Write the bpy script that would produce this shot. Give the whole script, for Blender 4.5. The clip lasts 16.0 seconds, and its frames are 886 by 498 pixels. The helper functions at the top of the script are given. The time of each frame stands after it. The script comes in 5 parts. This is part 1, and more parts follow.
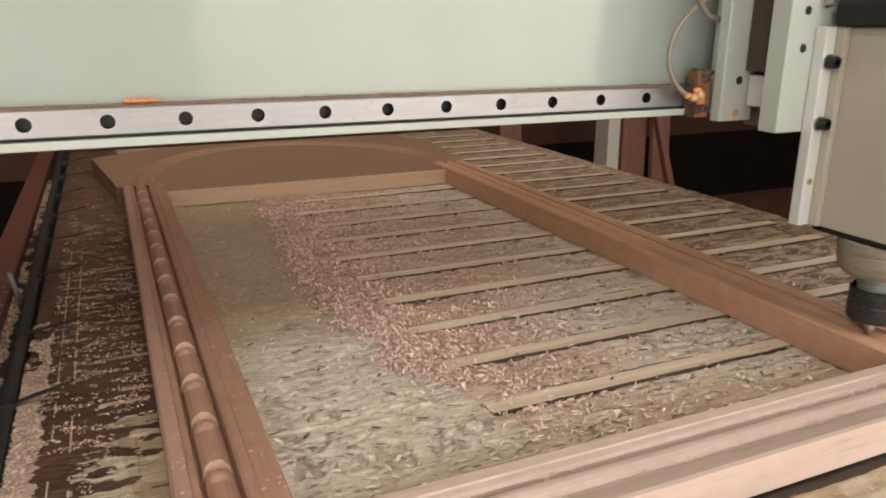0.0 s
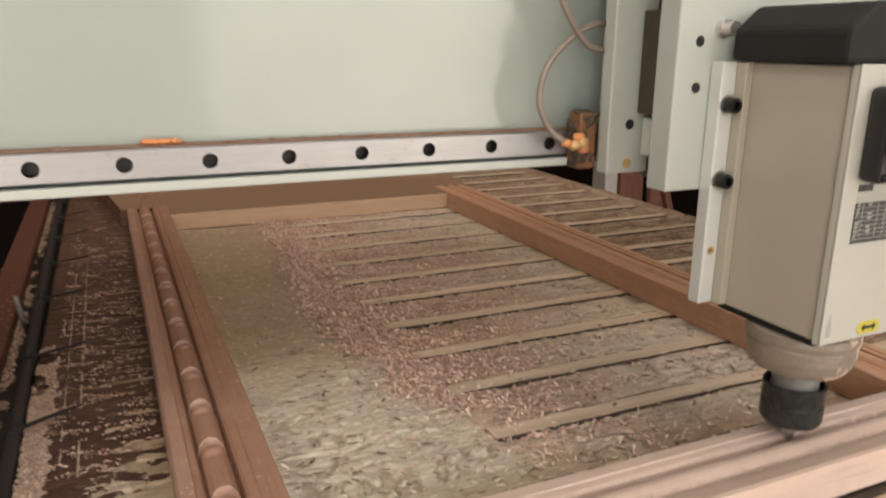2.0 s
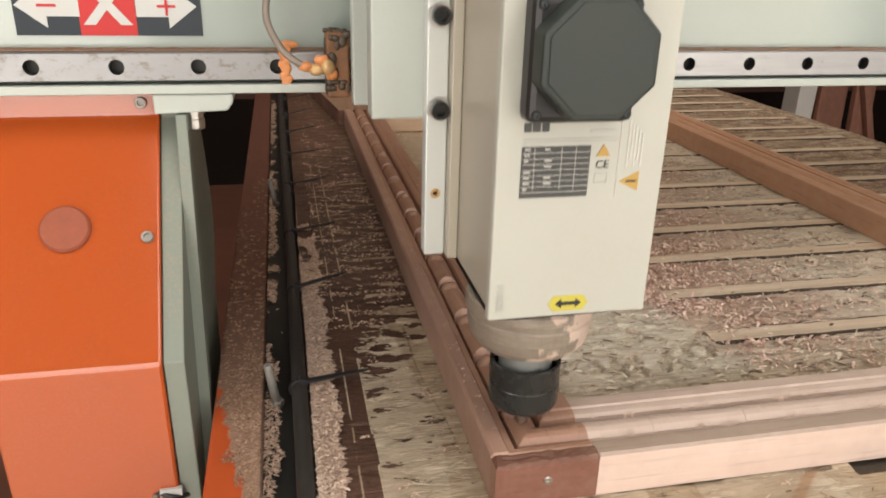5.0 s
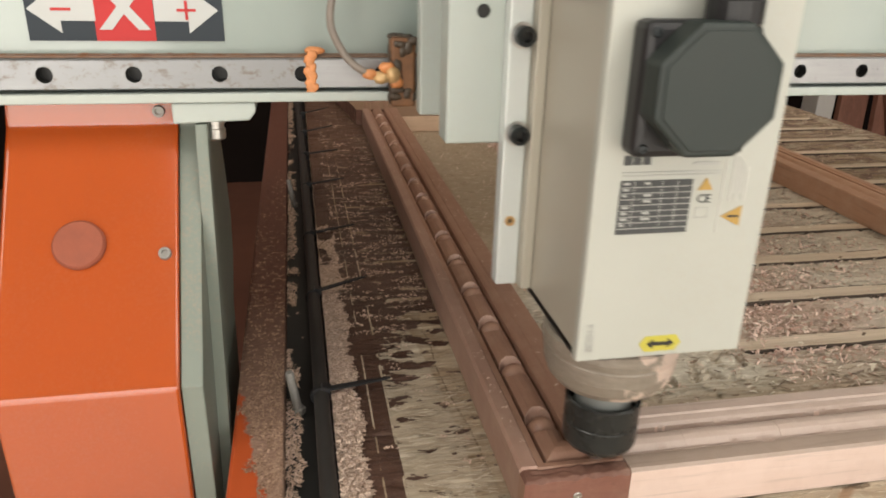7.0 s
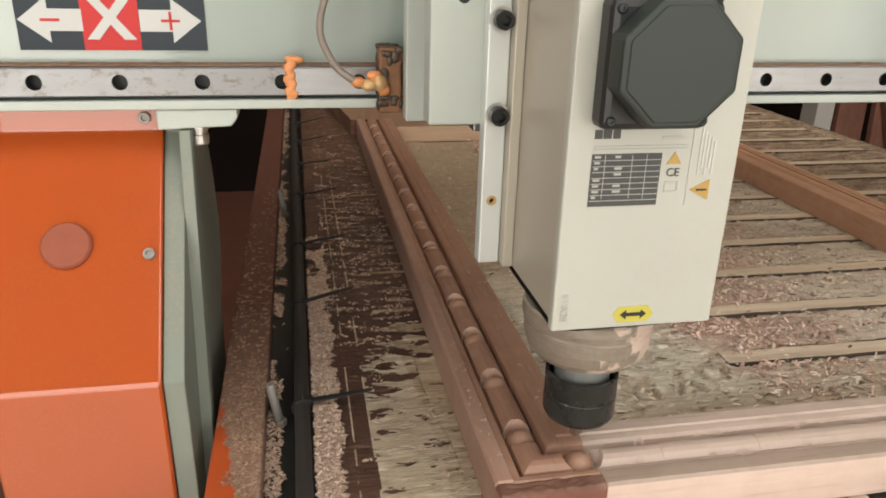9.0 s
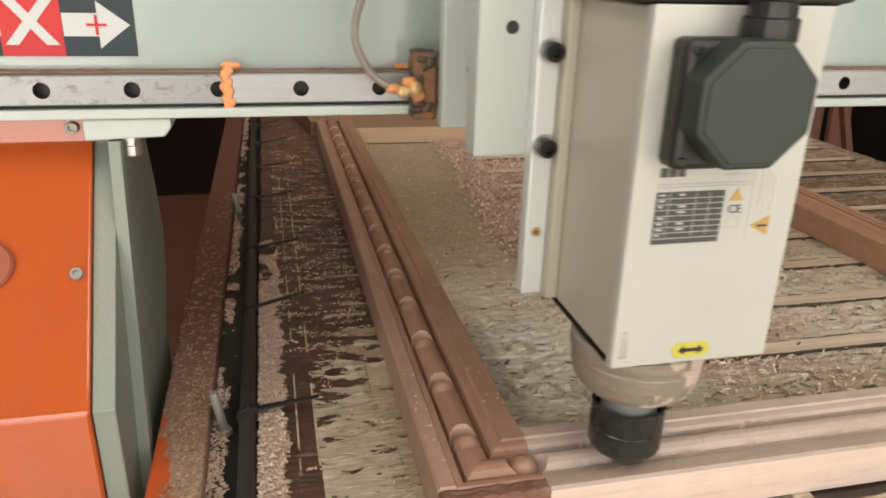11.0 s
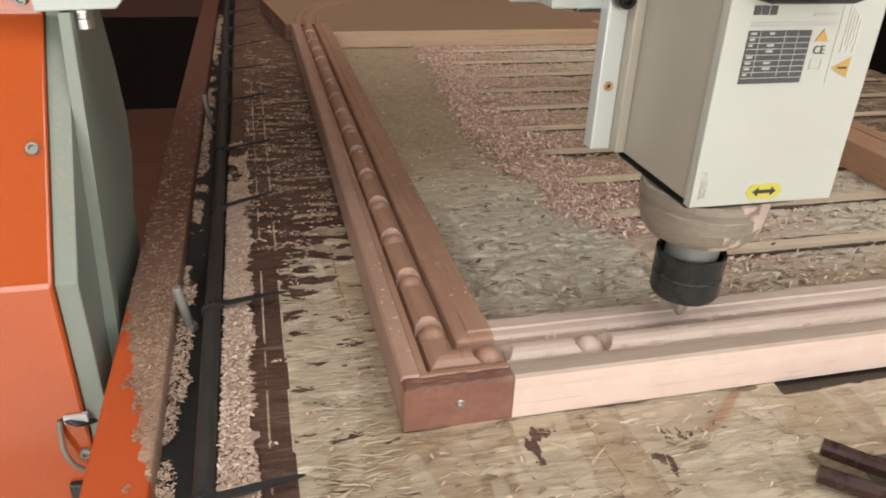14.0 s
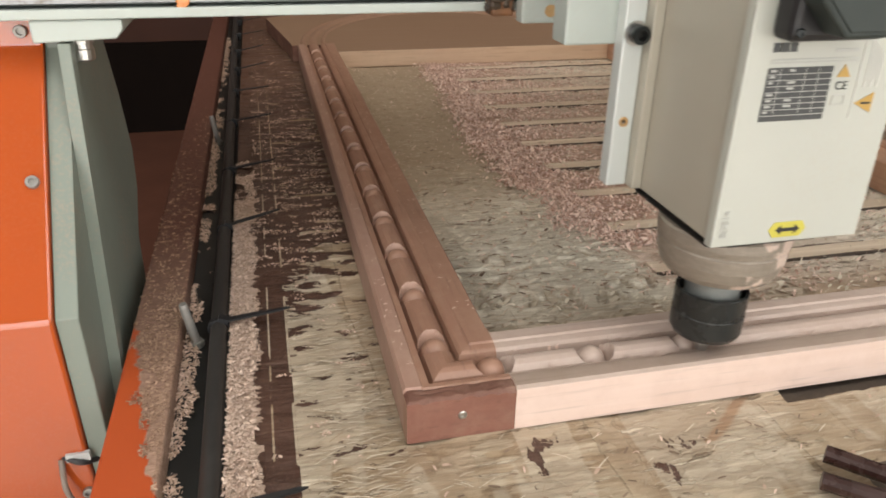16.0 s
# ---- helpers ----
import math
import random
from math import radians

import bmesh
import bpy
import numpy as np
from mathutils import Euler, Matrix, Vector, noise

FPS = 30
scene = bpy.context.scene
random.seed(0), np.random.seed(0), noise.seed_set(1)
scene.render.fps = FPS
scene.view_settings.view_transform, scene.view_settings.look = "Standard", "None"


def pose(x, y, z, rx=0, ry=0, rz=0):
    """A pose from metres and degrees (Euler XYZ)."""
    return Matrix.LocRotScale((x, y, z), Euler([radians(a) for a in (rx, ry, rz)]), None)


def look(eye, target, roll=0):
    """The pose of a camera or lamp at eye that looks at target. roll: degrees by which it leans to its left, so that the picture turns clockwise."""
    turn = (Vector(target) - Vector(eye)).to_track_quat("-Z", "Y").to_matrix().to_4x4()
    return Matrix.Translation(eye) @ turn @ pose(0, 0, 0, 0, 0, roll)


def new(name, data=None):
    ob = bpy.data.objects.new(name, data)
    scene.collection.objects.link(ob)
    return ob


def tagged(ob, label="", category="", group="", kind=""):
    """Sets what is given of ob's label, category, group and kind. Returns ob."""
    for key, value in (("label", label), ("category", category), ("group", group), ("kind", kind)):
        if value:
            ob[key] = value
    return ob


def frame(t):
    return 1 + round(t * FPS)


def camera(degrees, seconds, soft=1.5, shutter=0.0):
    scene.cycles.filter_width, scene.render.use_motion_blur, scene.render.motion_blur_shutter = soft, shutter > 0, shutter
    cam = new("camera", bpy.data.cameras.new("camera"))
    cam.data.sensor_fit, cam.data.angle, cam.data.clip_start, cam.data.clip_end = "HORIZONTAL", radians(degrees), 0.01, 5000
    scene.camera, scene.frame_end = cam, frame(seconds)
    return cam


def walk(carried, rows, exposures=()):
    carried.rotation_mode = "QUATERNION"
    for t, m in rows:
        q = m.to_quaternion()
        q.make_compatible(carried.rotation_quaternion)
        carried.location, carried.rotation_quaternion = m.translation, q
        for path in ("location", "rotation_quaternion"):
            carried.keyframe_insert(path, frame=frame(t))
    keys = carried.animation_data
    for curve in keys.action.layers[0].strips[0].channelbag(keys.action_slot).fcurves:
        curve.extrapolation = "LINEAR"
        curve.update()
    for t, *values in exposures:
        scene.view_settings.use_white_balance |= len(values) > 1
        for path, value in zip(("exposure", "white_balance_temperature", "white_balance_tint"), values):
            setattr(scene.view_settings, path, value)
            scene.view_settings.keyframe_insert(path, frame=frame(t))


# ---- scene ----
cam = camera(61.85, 16.0, soft=1.8, shutter=0.5)
PATH = [
    (0, (-0.0101, -0.3482, 0.3494), (0.3822, 0.5235, 0.0558), 0.30),
    (0.5, (-0.0064, -0.3553, 0.3492), (0.4040, 0.5079, 0.0549), 0.09),
    (1, (-0.0025, -0.3610, 0.3511), (0.4248, 0.4947, 0.0593), 0.21),
    (1.5, (-0.0105, -0.3561, 0.3525), (0.3993, 0.5100, 0.0666), 0.35),
    (2, (-0.0197, -0.3524, 0.3574), (0.3782, 0.5255, 0.0911), 0.59),
    (2.5, (-0.0442, -0.3780, 0.3793), (0.2963, 0.5371, 0.1633), 0.39),
    (3, (-0.0780, -0.4032, 0.3849), (0.2110, 0.5243, 0.1476), 0.51),
    (3.5, (-0.1048, -0.4167, 0.3710), (0.1581, 0.4889, 0.0384), 0.72),
    (4, (-0.1242, -0.4095, 0.3619), (0.0918, 0.4915, -0.0142), 1.03),
    (4.5, (-0.1265, -0.4003, 0.3588), (0.0784, 0.5047, -0.0140), 1.36),
    (7, (-0.1357, -0.3760, 0.3613), (0.0479, 0.5319, -0.0155), 1.51),
    (7.5, (-0.1292, -0.3761, 0.3593), (0.0570, 0.5318, -0.0162), 1.45),
    (8, (-0.1279, -0.3756, 0.3614), (0.0561, 0.5339, -0.0115), 1.43),
    (8.5, (-0.1238, -0.3784, 0.3640), (0.0538, 0.5346, -0.0034), 1.45),
    (11, (-0.0943, -0.3759, 0.3649), (0.1222, 0.5297, 0.0003), 1.65),
    (11.5, (-0.0909, -0.3750, 0.3408), (0.1210, 0.4988, -0.0970), 1.71),
    (12, (-0.0905, -0.3745, 0.3376), (0.1081, 0.4937, -0.1171), 1.92),
    (12.5, (-0.0904, -0.3744, 0.3341), (0.1088, 0.4899, -0.1278), 2.46),
    (13, (-0.0916, -0.3710, 0.3366), (0.1018, 0.4949, -0.1246), 2.20),
    (13.5, (-0.0881, -0.3718, 0.3374), (0.1141, 0.4931, -0.1219), 2.27),
    (14, (-0.0767, -0.3744, 0.3380), (0.1490, 0.4838, -0.1232), 2.31),
    (14.5, (-0.0731, -0.3760, 0.3374), (0.1576, 0.4811, -0.1232), 1.81),
    (15, (-0.0738, -0.3792, 0.3367), (0.1414, 0.4882, -0.1118), 0.99),
    (15.5, (-0.0728, -0.3813, 0.3379), (0.1395, 0.4914, -0.1017), 0.93),
    (16, (-0.0707, -0.3826, 0.3382), (0.1418, 0.4895, -0.1026), 0.95),
]
walk(cam, [(t, look(eye, target, roll)) for t, eye, target, roll in PATH],
     exposures=[(0.0, 0.05, 6640, 14), (1.0, -0.02, 6660, 14), (2.0, 0.0, 6800, 16), (3.0, 0.0, 6900, 17), (4.0, 0.15, 6700, 15), (4.7, 0.15, 6600, 13), (7.0, 0.07, 6500, 10),
                (8.5, 0.05, 6500, 10), (11.0, 0.15, 6500, 10), (11.6, 0.18, 6600, 10), (12.5, 0.17, 6300, 10), (14.0, 0.2, 6200, 10), (16.0, 0.2, 6200, 10)])

# ---- light ----
world = bpy.data.worlds.new("daylight")
scene.world = world
world.use_nodes = True
_bg = world.node_tree.nodes["Background"]
_sky = world.node_tree.nodes.new("ShaderNodeTexSky")
_sky.sky_type, _sky.sun_disc = "NISHITA", False
_sky.sun_elevation, _sky.sun_rotation = radians(32.9), radians(128.4)
world.node_tree.links.new(_sky.outputs[0], _bg.inputs[0])
_bg.inputs[1].default_value = 0.12


def opening_light(name, x, y, z, target, w, h, watts, color):
    """An area lamp set in an opening of the hall, for daylight."""
    data = bpy.data.lights.new(name, "AREA")
    data.shape, data.size, data.size_y, data.energy, data.color = "RECTANGLE", w, h, watts, color
    ob = new(name, data)
    ob.matrix_world = look((x, y, z), target)
    return ob


WARM = (1.0, 0.935, 0.845)
opening_light("gate_daylight", 1.95, -3.35, 0.75, (1.7, 0.0, 0.55), 2.9, 2.9, 72, WARM)
opening_light("door_daylight", -1.75, -3.35, 0.6, (-1.4, 0.0, 0.5), 1.9, 2.7, 80, WARM)
# overhead fills, unseen and added to brighten the board and left-hand faces
opening_light("skylight_left", -2.4, -1.3, 2.46, (-2.4, -1.3, 0.0), 1.0, 1.6, 46, WARM)
opening_light("skylight_front", 1.0, -1.3, 2.46, (1.0, -1.3, 0.0), 3.2, 1.6, 62, WARM)
opening_light("skylight_back", 0.6, 1.3, 2.46, (0.6, 1.3, 0.0), 3.0, 1.2, 25, (1.0, 0.84, 0.66))
sun = new("sun", bpy.data.lights.new("sun", "SUN"))
sun.data.energy, sun.data.angle, sun.data.color = 5.0, radians(0.5), (1.0, 0.94, 0.84)
sun.matrix_world = look((6.3, -5.0, 5.2), (0.0, 0.0, 0.0))  # through the gate, on to the floor before the machine
scene.view_settings.exposure = -0.1

# ---- materials ----


def nodes(name, rough=0.5, metal=0.0):
    m = bpy.data.materials.new(name)
    m.use_nodes = True
    nt = m.node_tree
    b = nt.nodes["Principled BSDF"]
    b.inputs["Roughness"].default_value, b.inputs["Metallic"].default_value = rough, metal
    return m, nt, b


def add(nt, kind, **values):
    n = nt.nodes.new(kind)
    for key, v in values.items():
        n.inputs[key].default_value = v
    return n


def coords(nt, stretch=(1, 1, 1), space="Object"):
    tc, mp = nt.nodes.new("ShaderNodeTexCoord"), nt.nodes.new("ShaderNodeMapping")
    mp.inputs["Scale"].default_value = stretch
    nt.links.new(tc.outputs[space], mp.inputs["Vector"])
    return mp.outputs["Vector"]


def noise_of(nt, vec, scale, detail=4.0, rough=0.6, distort=0.0):
    n = add(nt, "ShaderNodeTexNoise", Scale=scale, Detail=detail, Roughness=rough, Distortion=distort)
    nt.links.new(vec, n.inputs["Vector"])
    return n.outputs["Fac"]


def ramp(nt, fac, stops):
    r = nt.nodes.new("ShaderNodeValToRGB")
    e = r.color_ramp.elements
    while len(e) < len(stops):
        e.new(0.5)
    for el, (p, c) in zip(e, stops):
        el.position = p
        el.color = (*c, 1) if len(c) == 3 else c
    nt.links.new(fac, r.inputs["Fac"])
    return r.outputs["Color"]


def mix(nt, fac, a, b, mode="MIX"):
    n = nt.nodes.new("ShaderNodeMix")
    n.data_type, n.blend_type = "RGBA", mode
    for sock, v in ((n.inputs[0], fac), (n.inputs[6], a), (n.inputs[7], b)):
        if isinstance(v, (int, float)):
            sock.default_value = v
        elif isinstance(v, tuple):
            sock.default_value = (*v, 1)
        else:
            nt.links.new(v, sock)
    return n.outputs[2]


def maths(nt, op, a, b=0.0, c=None):
    n = nt.nodes.new("ShaderNodeMath")
    n.operation = op
    for sock, v in zip(n.inputs, (a, b) if c is None else (a, b, c)):
        if isinstance(v, (int, float)):
            sock.default_value = v
        else:
            nt.links.new(v, sock)
    return n.outputs[0]


def bump(nt, b, fac, strength, dist=0.001):
    n = add(nt, "ShaderNodeBump", Strength=strength, Distance=dist)
    nt.links.new(fac, n.inputs["Height"])
    nt.links.new(n.outputs[0], b.inputs["Normal"])
    return n


def paint(name, color, rough=0.35, dust=(0.40, 0.26, 0.17), amount=0.3, grain=60.0, wear=0.08, coat=0.0, gloss=1.65):
    """Sprayed machine paint with a film of wood dust."""
    m, nt, b = nodes(name, rough)
    v = coords(nt)
    big, fine = noise_of(nt, v, 7.0, 5), noise_of(nt, v, grain * 6, 3)
    shade = mix(nt, ramp(nt, big, [(0.3, (0, 0, 0)), (0.75, (1, 1, 1))]), color, tuple(c * (1 - wear) for c in color))
    both = maths(nt, "MULTIPLY", big, fine)
    d = ramp(nt, both, [(0.26, (0, 0, 0)), (0.42, (amount, amount, amount))])
    nt.links.new(mix(nt, d, shade, dust), b.inputs["Base Color"])
    nt.links.new(maths(nt, "MULTIPLY_ADD", big, 0.3, rough - 0.12), b.inputs["Roughness"])
    b.inputs["Coat Weight"].default_value, b.inputs["Coat Roughness"].default_value, b.inputs["Coat IOR"].default_value = coat, 0.1, gloss
    bump(nt, b, fine, 0.12, 0.0006)
    return m


def metal(name, color, rough=0.3, stain=(0.25, 0.16, 0.10), amount=0.25, brushed=(1, 1, 1)):
    m, nt, b = nodes(name, rough, 1.0)
    v = coords(nt, brushed)
    n, f = noise_of(nt, v, 30.0, 5), noise_of(nt, coords(nt, brushed), 300.0, 2)
    d = ramp(nt, n, [(0.5, (0, 0, 0)), (0.72, (amount, amount, amount))])
    nt.links.new(mix(nt, d, color, stain), b.inputs["Base Color"])
    nt.links.new(maths(nt, "MULTIPLY_ADD", f, 0.25, rough - 0.1), b.inputs["Roughness"])
    bump(nt, b, f, 0.08, 0.0004)
    return m


def timber(name, light, dark, stretch, rough=0.5, dusty=0.25, dust=(0.52, 0.36, 0.27)):
    """Sawn and moulded timber, its grain along the axis with the small stretch."""
    m, nt, b = nodes(name, rough)
    v = coords(nt, stretch)
    wide, grain = noise_of(nt, v, 6.0, 5, 0.6, 0.4), noise_of(nt, v, 60.0, 6, 0.65, 0.2)
    pores = noise_of(nt, v, 220.0, 2)
    c = mix(nt, ramp(nt, grain, [(0.3, (0, 0, 0)), (0.7, (1, 1, 1))]), dark, light)
    c = mix(nt, ramp(nt, wide, [(0.35, (0, 0, 0)), (0.7, (0.45, 0.45, 0.45))]), c, tuple(0.72 * q for q in dark))
    c = mix(nt, ramp(nt, pores, [(0.58, (0, 0, 0)), (0.7, (0.35, 0.35, 0.35))]), c, tuple(0.5 * q for q in dark))
    plain = coords(nt)
    d = ramp(nt, noise_of(nt, plain, 45.0, 6, 0.7), [(0.45, (0, 0, 0)), (0.75, (dusty, dusty, dusty))])
    nt.links.new(mix(nt, d, c, dust), b.inputs["Base Color"])
    nt.links.new(maths(nt, "MULTIPLY_ADD", grain, 0.2, rough - 0.1), b.inputs["Roughness"])
    bump(nt, b, grain, 0.25, 0.0008)
    return m


def dusted_shaded_timber(*args):
    """Pale timber whose upper side is browned by normal, for dust and its shade in one colour."""
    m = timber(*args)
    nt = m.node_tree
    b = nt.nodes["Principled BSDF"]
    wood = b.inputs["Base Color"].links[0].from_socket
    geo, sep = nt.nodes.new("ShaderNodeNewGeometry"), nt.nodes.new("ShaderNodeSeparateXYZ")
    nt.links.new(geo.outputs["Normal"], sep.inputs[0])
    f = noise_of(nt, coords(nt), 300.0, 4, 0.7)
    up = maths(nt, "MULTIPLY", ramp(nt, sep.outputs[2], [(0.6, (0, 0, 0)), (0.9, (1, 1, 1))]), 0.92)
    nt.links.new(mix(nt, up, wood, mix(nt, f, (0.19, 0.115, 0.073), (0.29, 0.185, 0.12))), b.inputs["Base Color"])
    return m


def plain(name, color, rough=0.5, metallic=0.0, vary=0.15, scale=40.0):
    m, nt, b = nodes(name, rough, metallic)
    n = noise_of(nt, coords(nt), scale, 5)
    nt.links.new(mix(nt, n, tuple(c * (1 - vary) for c in color), tuple(min(1, c * (1 + vary)) for c in color)), b.inputs["Base Color"])
    nt.links.new(maths(nt, "MULTIPLY_ADD", n, 0.2, rough - 0.1), b.inputs["Roughness"])
    bump(nt, b, n, 0.1, 0.0006)
    return m


def flakes(nt, stretch, turn, scale, rand=1.0):
    """Pressed wood strands: a colour value for each, and the distance to its edge."""
    tc, mp = nt.nodes.new("ShaderNodeTexCoord"), nt.nodes.new("ShaderNodeMapping")
    mp.inputs["Scale"].default_value, mp.inputs["Rotation"].default_value = stretch, (0, 0, radians(turn))
    nt.links.new(tc.outputs["Object"], mp.inputs["Vector"])
    wob = add(nt, "ShaderNodeTexNoise", Scale=scale * 0.8, Detail=8.0, Roughness=0.75)
    nt.links.new(mp.outputs[0], wob.inputs["Vector"])
    moved = nt.nodes.new("ShaderNodeVectorMath")
    moved.operation = "MULTIPLY_ADD"
    nt.links.new(wob.outputs["Color"], moved.inputs[0])
    moved.inputs[1].default_value = (1.6 / scale,) * 3
    nt.links.new(mp.outputs[0], moved.inputs[2])
    out = []
    for feature in ("F1", "DISTANCE_TO_EDGE"):
        v = nt.nodes.new("ShaderNodeTexVoronoi")
        v.feature = feature
        v.inputs["Scale"].default_value, v.inputs["Randomness"].default_value = scale, rand
        nt.links.new(moved.outputs[0], v.inputs["Vector"])
        out.append(v.outputs["Color"] if feature == "F1" else v.outputs["Distance"])
    sep = nt.nodes.new("ShaderNodeSeparateColor")
    nt.links.new(out[0], sep.inputs[0])
    return sep.outputs[0], out[1]


def board_material():
    """The milled, splintered board: pressed strands, cutter passes, drifts of dust, and the dark film left along its edges."""
    m, nt, b = nodes("splintered_board", 0.85)
    v = coords(nt)
    sep = nt.nodes.new("ShaderNodeSeparateXYZ")
    nt.links.new(v, sep.inputs[0])
    x, y = sep.outputs[0], sep.outputs[1]

    def level(fac, lo, hi, top=1.0):
        return ramp(nt, fac, [(lo, (0, 0, 0)), (hi, (top, top, top))])

    def under(fac, lo, hi, top=1.0):
        return ramp(nt, fac, [(lo, (top, top, top)), (hi, (0, 0, 0))])

    def both(*facs):
        out = facs[0]
        for f in facs[1:]:
            out = maths(nt, "MULTIPLY", out, f)
        return out

    def above(a, t):
        return maths(nt, "GREATER_THAN", a, t)

    def below(a, t):
        return maths(nt, "LESS_THAN", a, t)

    inside = both(above(x, 0.07), below(x, 0.672), above(y, 0.07), below(y, 1.15))
    f1, e1 = flakes(nt, (0.22, 1.0, 1.0), 6, 75.0)
    f2, e2 = flakes(nt, (0.35, 1.0, 1.0), -9, 120.0)
    fibre = noise_of(nt, coords(nt, (0.10, 1.0, 1.0)), 260.0, 5, 0.65)
    hair = noise_of(nt, coords(nt, (0.05, 1.0, 1.0)), 700.0, 2, 0.5)
    cloud = noise_of(nt, v, 9.0, 5, 0.55)
    broad = noise_of(nt, v, 4.5, 4, 0.5)
    fine = noise_of(nt, v, 520.0, 3, 0.7)
    # the strands
    c = ramp(nt, f1, [(0.0, (0.235, 0.17, 0.105)), (0.35, (0.325, 0.252, 0.165)), (0.7, (0.38, 0.302, 0.207)), (1.0, (0.44, 0.365, 0.262))])
    c = mix(nt, level(f2, 0.62, 0.64, 0.45), c, mix(nt, fibre, (0.40, 0.33, 0.235), (0.56, 0.48, 0.37)))
    c = mix(nt, under(f2, 0.20, 0.22, 0.40), c, mix(nt, fibre, (0.30, 0.205, 0.12), (0.44, 0.33, 0.215)))
    c = mix(nt, 1.0, c, ramp(nt, fibre, [(0.30, (0.60, 0.54, 0.47)), (0.46, (0.95, 0.94, 0.93)), (0.54, (1.04, 1.05, 1.06)), (0.70, (1.30, 1.33, 1.36))]), "MULTIPLY")
    c = mix(nt, 1.0, c, ramp(nt, hair, [(0.3, (0.82, 0.79, 0.76)), (0.7, (1.12, 1.12, 1.12))]), "MULTIPLY")
    c = mix(nt, level(cloud, 0.50, 0.64, 0.55), c, mix(nt, fine, (0.27, 0.185, 0.115), (0.38, 0.28, 0.185)))
    c = mix(nt, under(cloud, 0.34, 0.46, 0.45), c, mix(nt, fine, (0.46, 0.405, 0.325), (0.56, 0.50, 0.41)))
    # shallow passes of the cutter
    tc, mp = nt.nodes.new("ShaderNodeTexCoord"), nt.nodes.new("ShaderNodeMapping")
    mp.inputs["Scale"].default_value, mp.inputs["Rotation"].default_value = (1.0, 0.10, 1.0), (0, 0, radians(-4))
    nt.links.new(tc.outputs["Object"], mp.inputs["Vector"])
    passes = noise_of(nt, mp.outputs[0], 17.0, 3, 0.45, 0.15)
    c = mix(nt, under(passes, 0.455, 0.470, 0.35), c, mix(nt, fine, (0.35, 0.26, 0.17), (0.47, 0.37, 0.255)))
    c = mix(nt, level(passes, 0.53, 0.545, 0.35), c, mix(nt, fine, (0.52, 0.45, 0.35), (0.62, 0.55, 0.44)))
    # lifted pale straws, dark tears
    straw = noise_of(nt, coords(nt, (0.10, 1.0, 1.0)), 150.0, 4, 0.7, 0.3)
    tear = noise_of(nt, coords(nt, (0.28, 1.0, 1.0)), 75.0, 6, 0.72, 0.4)
    pale_straw, dark_tear = level(straw, 0.61, 0.64, 0.7), level(tear, 0.63, 0.655, 0.75)
    c = mix(nt, pale_straw, c, (0.72, 0.63, 0.49))
    c = mix(nt, dark_tear, c, (0.17, 0.11, 0.065))
    wobble = maths(nt, "MULTIPLY_ADD", cloud, 0.22, -0.11)
    # inside the frame: freshly skimmed and paler
    skim = both(inside, ramp(nt, maths(nt, "MULTIPLY_ADD", broad, 0.5, maths(nt, "MULTIPLY", y, -0.25)), [(-0.1 + 0.1, (0.35, 0.35, 0.35)), (0.25, (0.8, 0.8, 0.8))]))
    c = mix(nt, skim, c, mix(nt, ramp(nt, fibre, [(0.32, (0, 0, 0)), (0.68, (1, 1, 1))]), (0.35, 0.29, 0.21), (0.68, 0.62, 0.51)))
    c = mix(nt, both(inside, dark_tear), c, (0.30, 0.21, 0.13))
    c = mix(nt, both(inside, pale_straw), c, (0.78, 0.70, 0.57))
    bare = both(inside, above(x, 0.30), level(maths(nt, "ADD", broad, maths(nt, "MULTIPLY_ADD", x, 0.7, -0.26)), 0.42, 0.54, 0.85))
    c = mix(nt, bare, c, mix(nt, f1, (0.56, 0.50, 0.40), (0.72, 0.66, 0.55)))
    crack = both(inside, above(x, 0.32), under(e1, 0.0, 0.030, 0.8), level(cloud, 0.49, 0.54))
    c = mix(nt, crack, c, (0.19, 0.125, 0.075))
    # pale grey wood near the rail, lifted to make up for blocked light
    worn = both(inside, level(y, 0.12, 0.17), under(maths(nt, "ADD", y, wobble), 0.38, 0.55, 0.66), under(x, 0.30, 0.42))
    c = mix(nt, worn, c, mix(nt, ramp(nt, fibre, [(0.34, (0, 0, 0)), (0.64, (1, 1, 1))]), (0.52, 0.47, 0.37), (0.78, 0.74, 0.63)))
    hollow = under(maths(nt, "MULTIPLY_ADD", sep.outputs[2], 100.0, 0.6), 0.10, 0.34, 0.38)  # milled marks and torn hollows darkened by depth, for dirt and shade
    c = mix(nt, both(inside, hollow), c, mix(nt, fine, (0.26, 0.185, 0.115), (0.36, 0.27, 0.18)))
    # brown for dust and shade along the rail; dust settled over the far left, and thickly beyond the frame
    against = both(inside, under(maths(nt, "ADD", maths(nt, "MULTIPLY_ADD", wobble, 0.35, y), maths(nt, "MULTIPLY", maths(nt, "SUBTRACT", 0.3, x), 0.10)), 0.105, 0.15, 0.75))
    c = mix(nt, against, c, mix(nt, fine, (0.27, 0.175, 0.10), (0.38, 0.26, 0.16)))
    rim = ramp(nt, y, [(0.0, (0.34, 0.34, 0.34)), (0.2, (0.275, 0.275, 0.275)), (0.39, (0.245, 0.245, 0.245)), (0.52, (0.225, 0.225, 0.225)), (0.70, (0.222, 0.222, 0.222)), (1.0, (0.25, 0.25, 0.25))])
    ragged_rim = maths(nt, "MULTIPLY_ADD", noise_of(nt, v, 16.0, 5, 0.6), 0.10, -0.05)
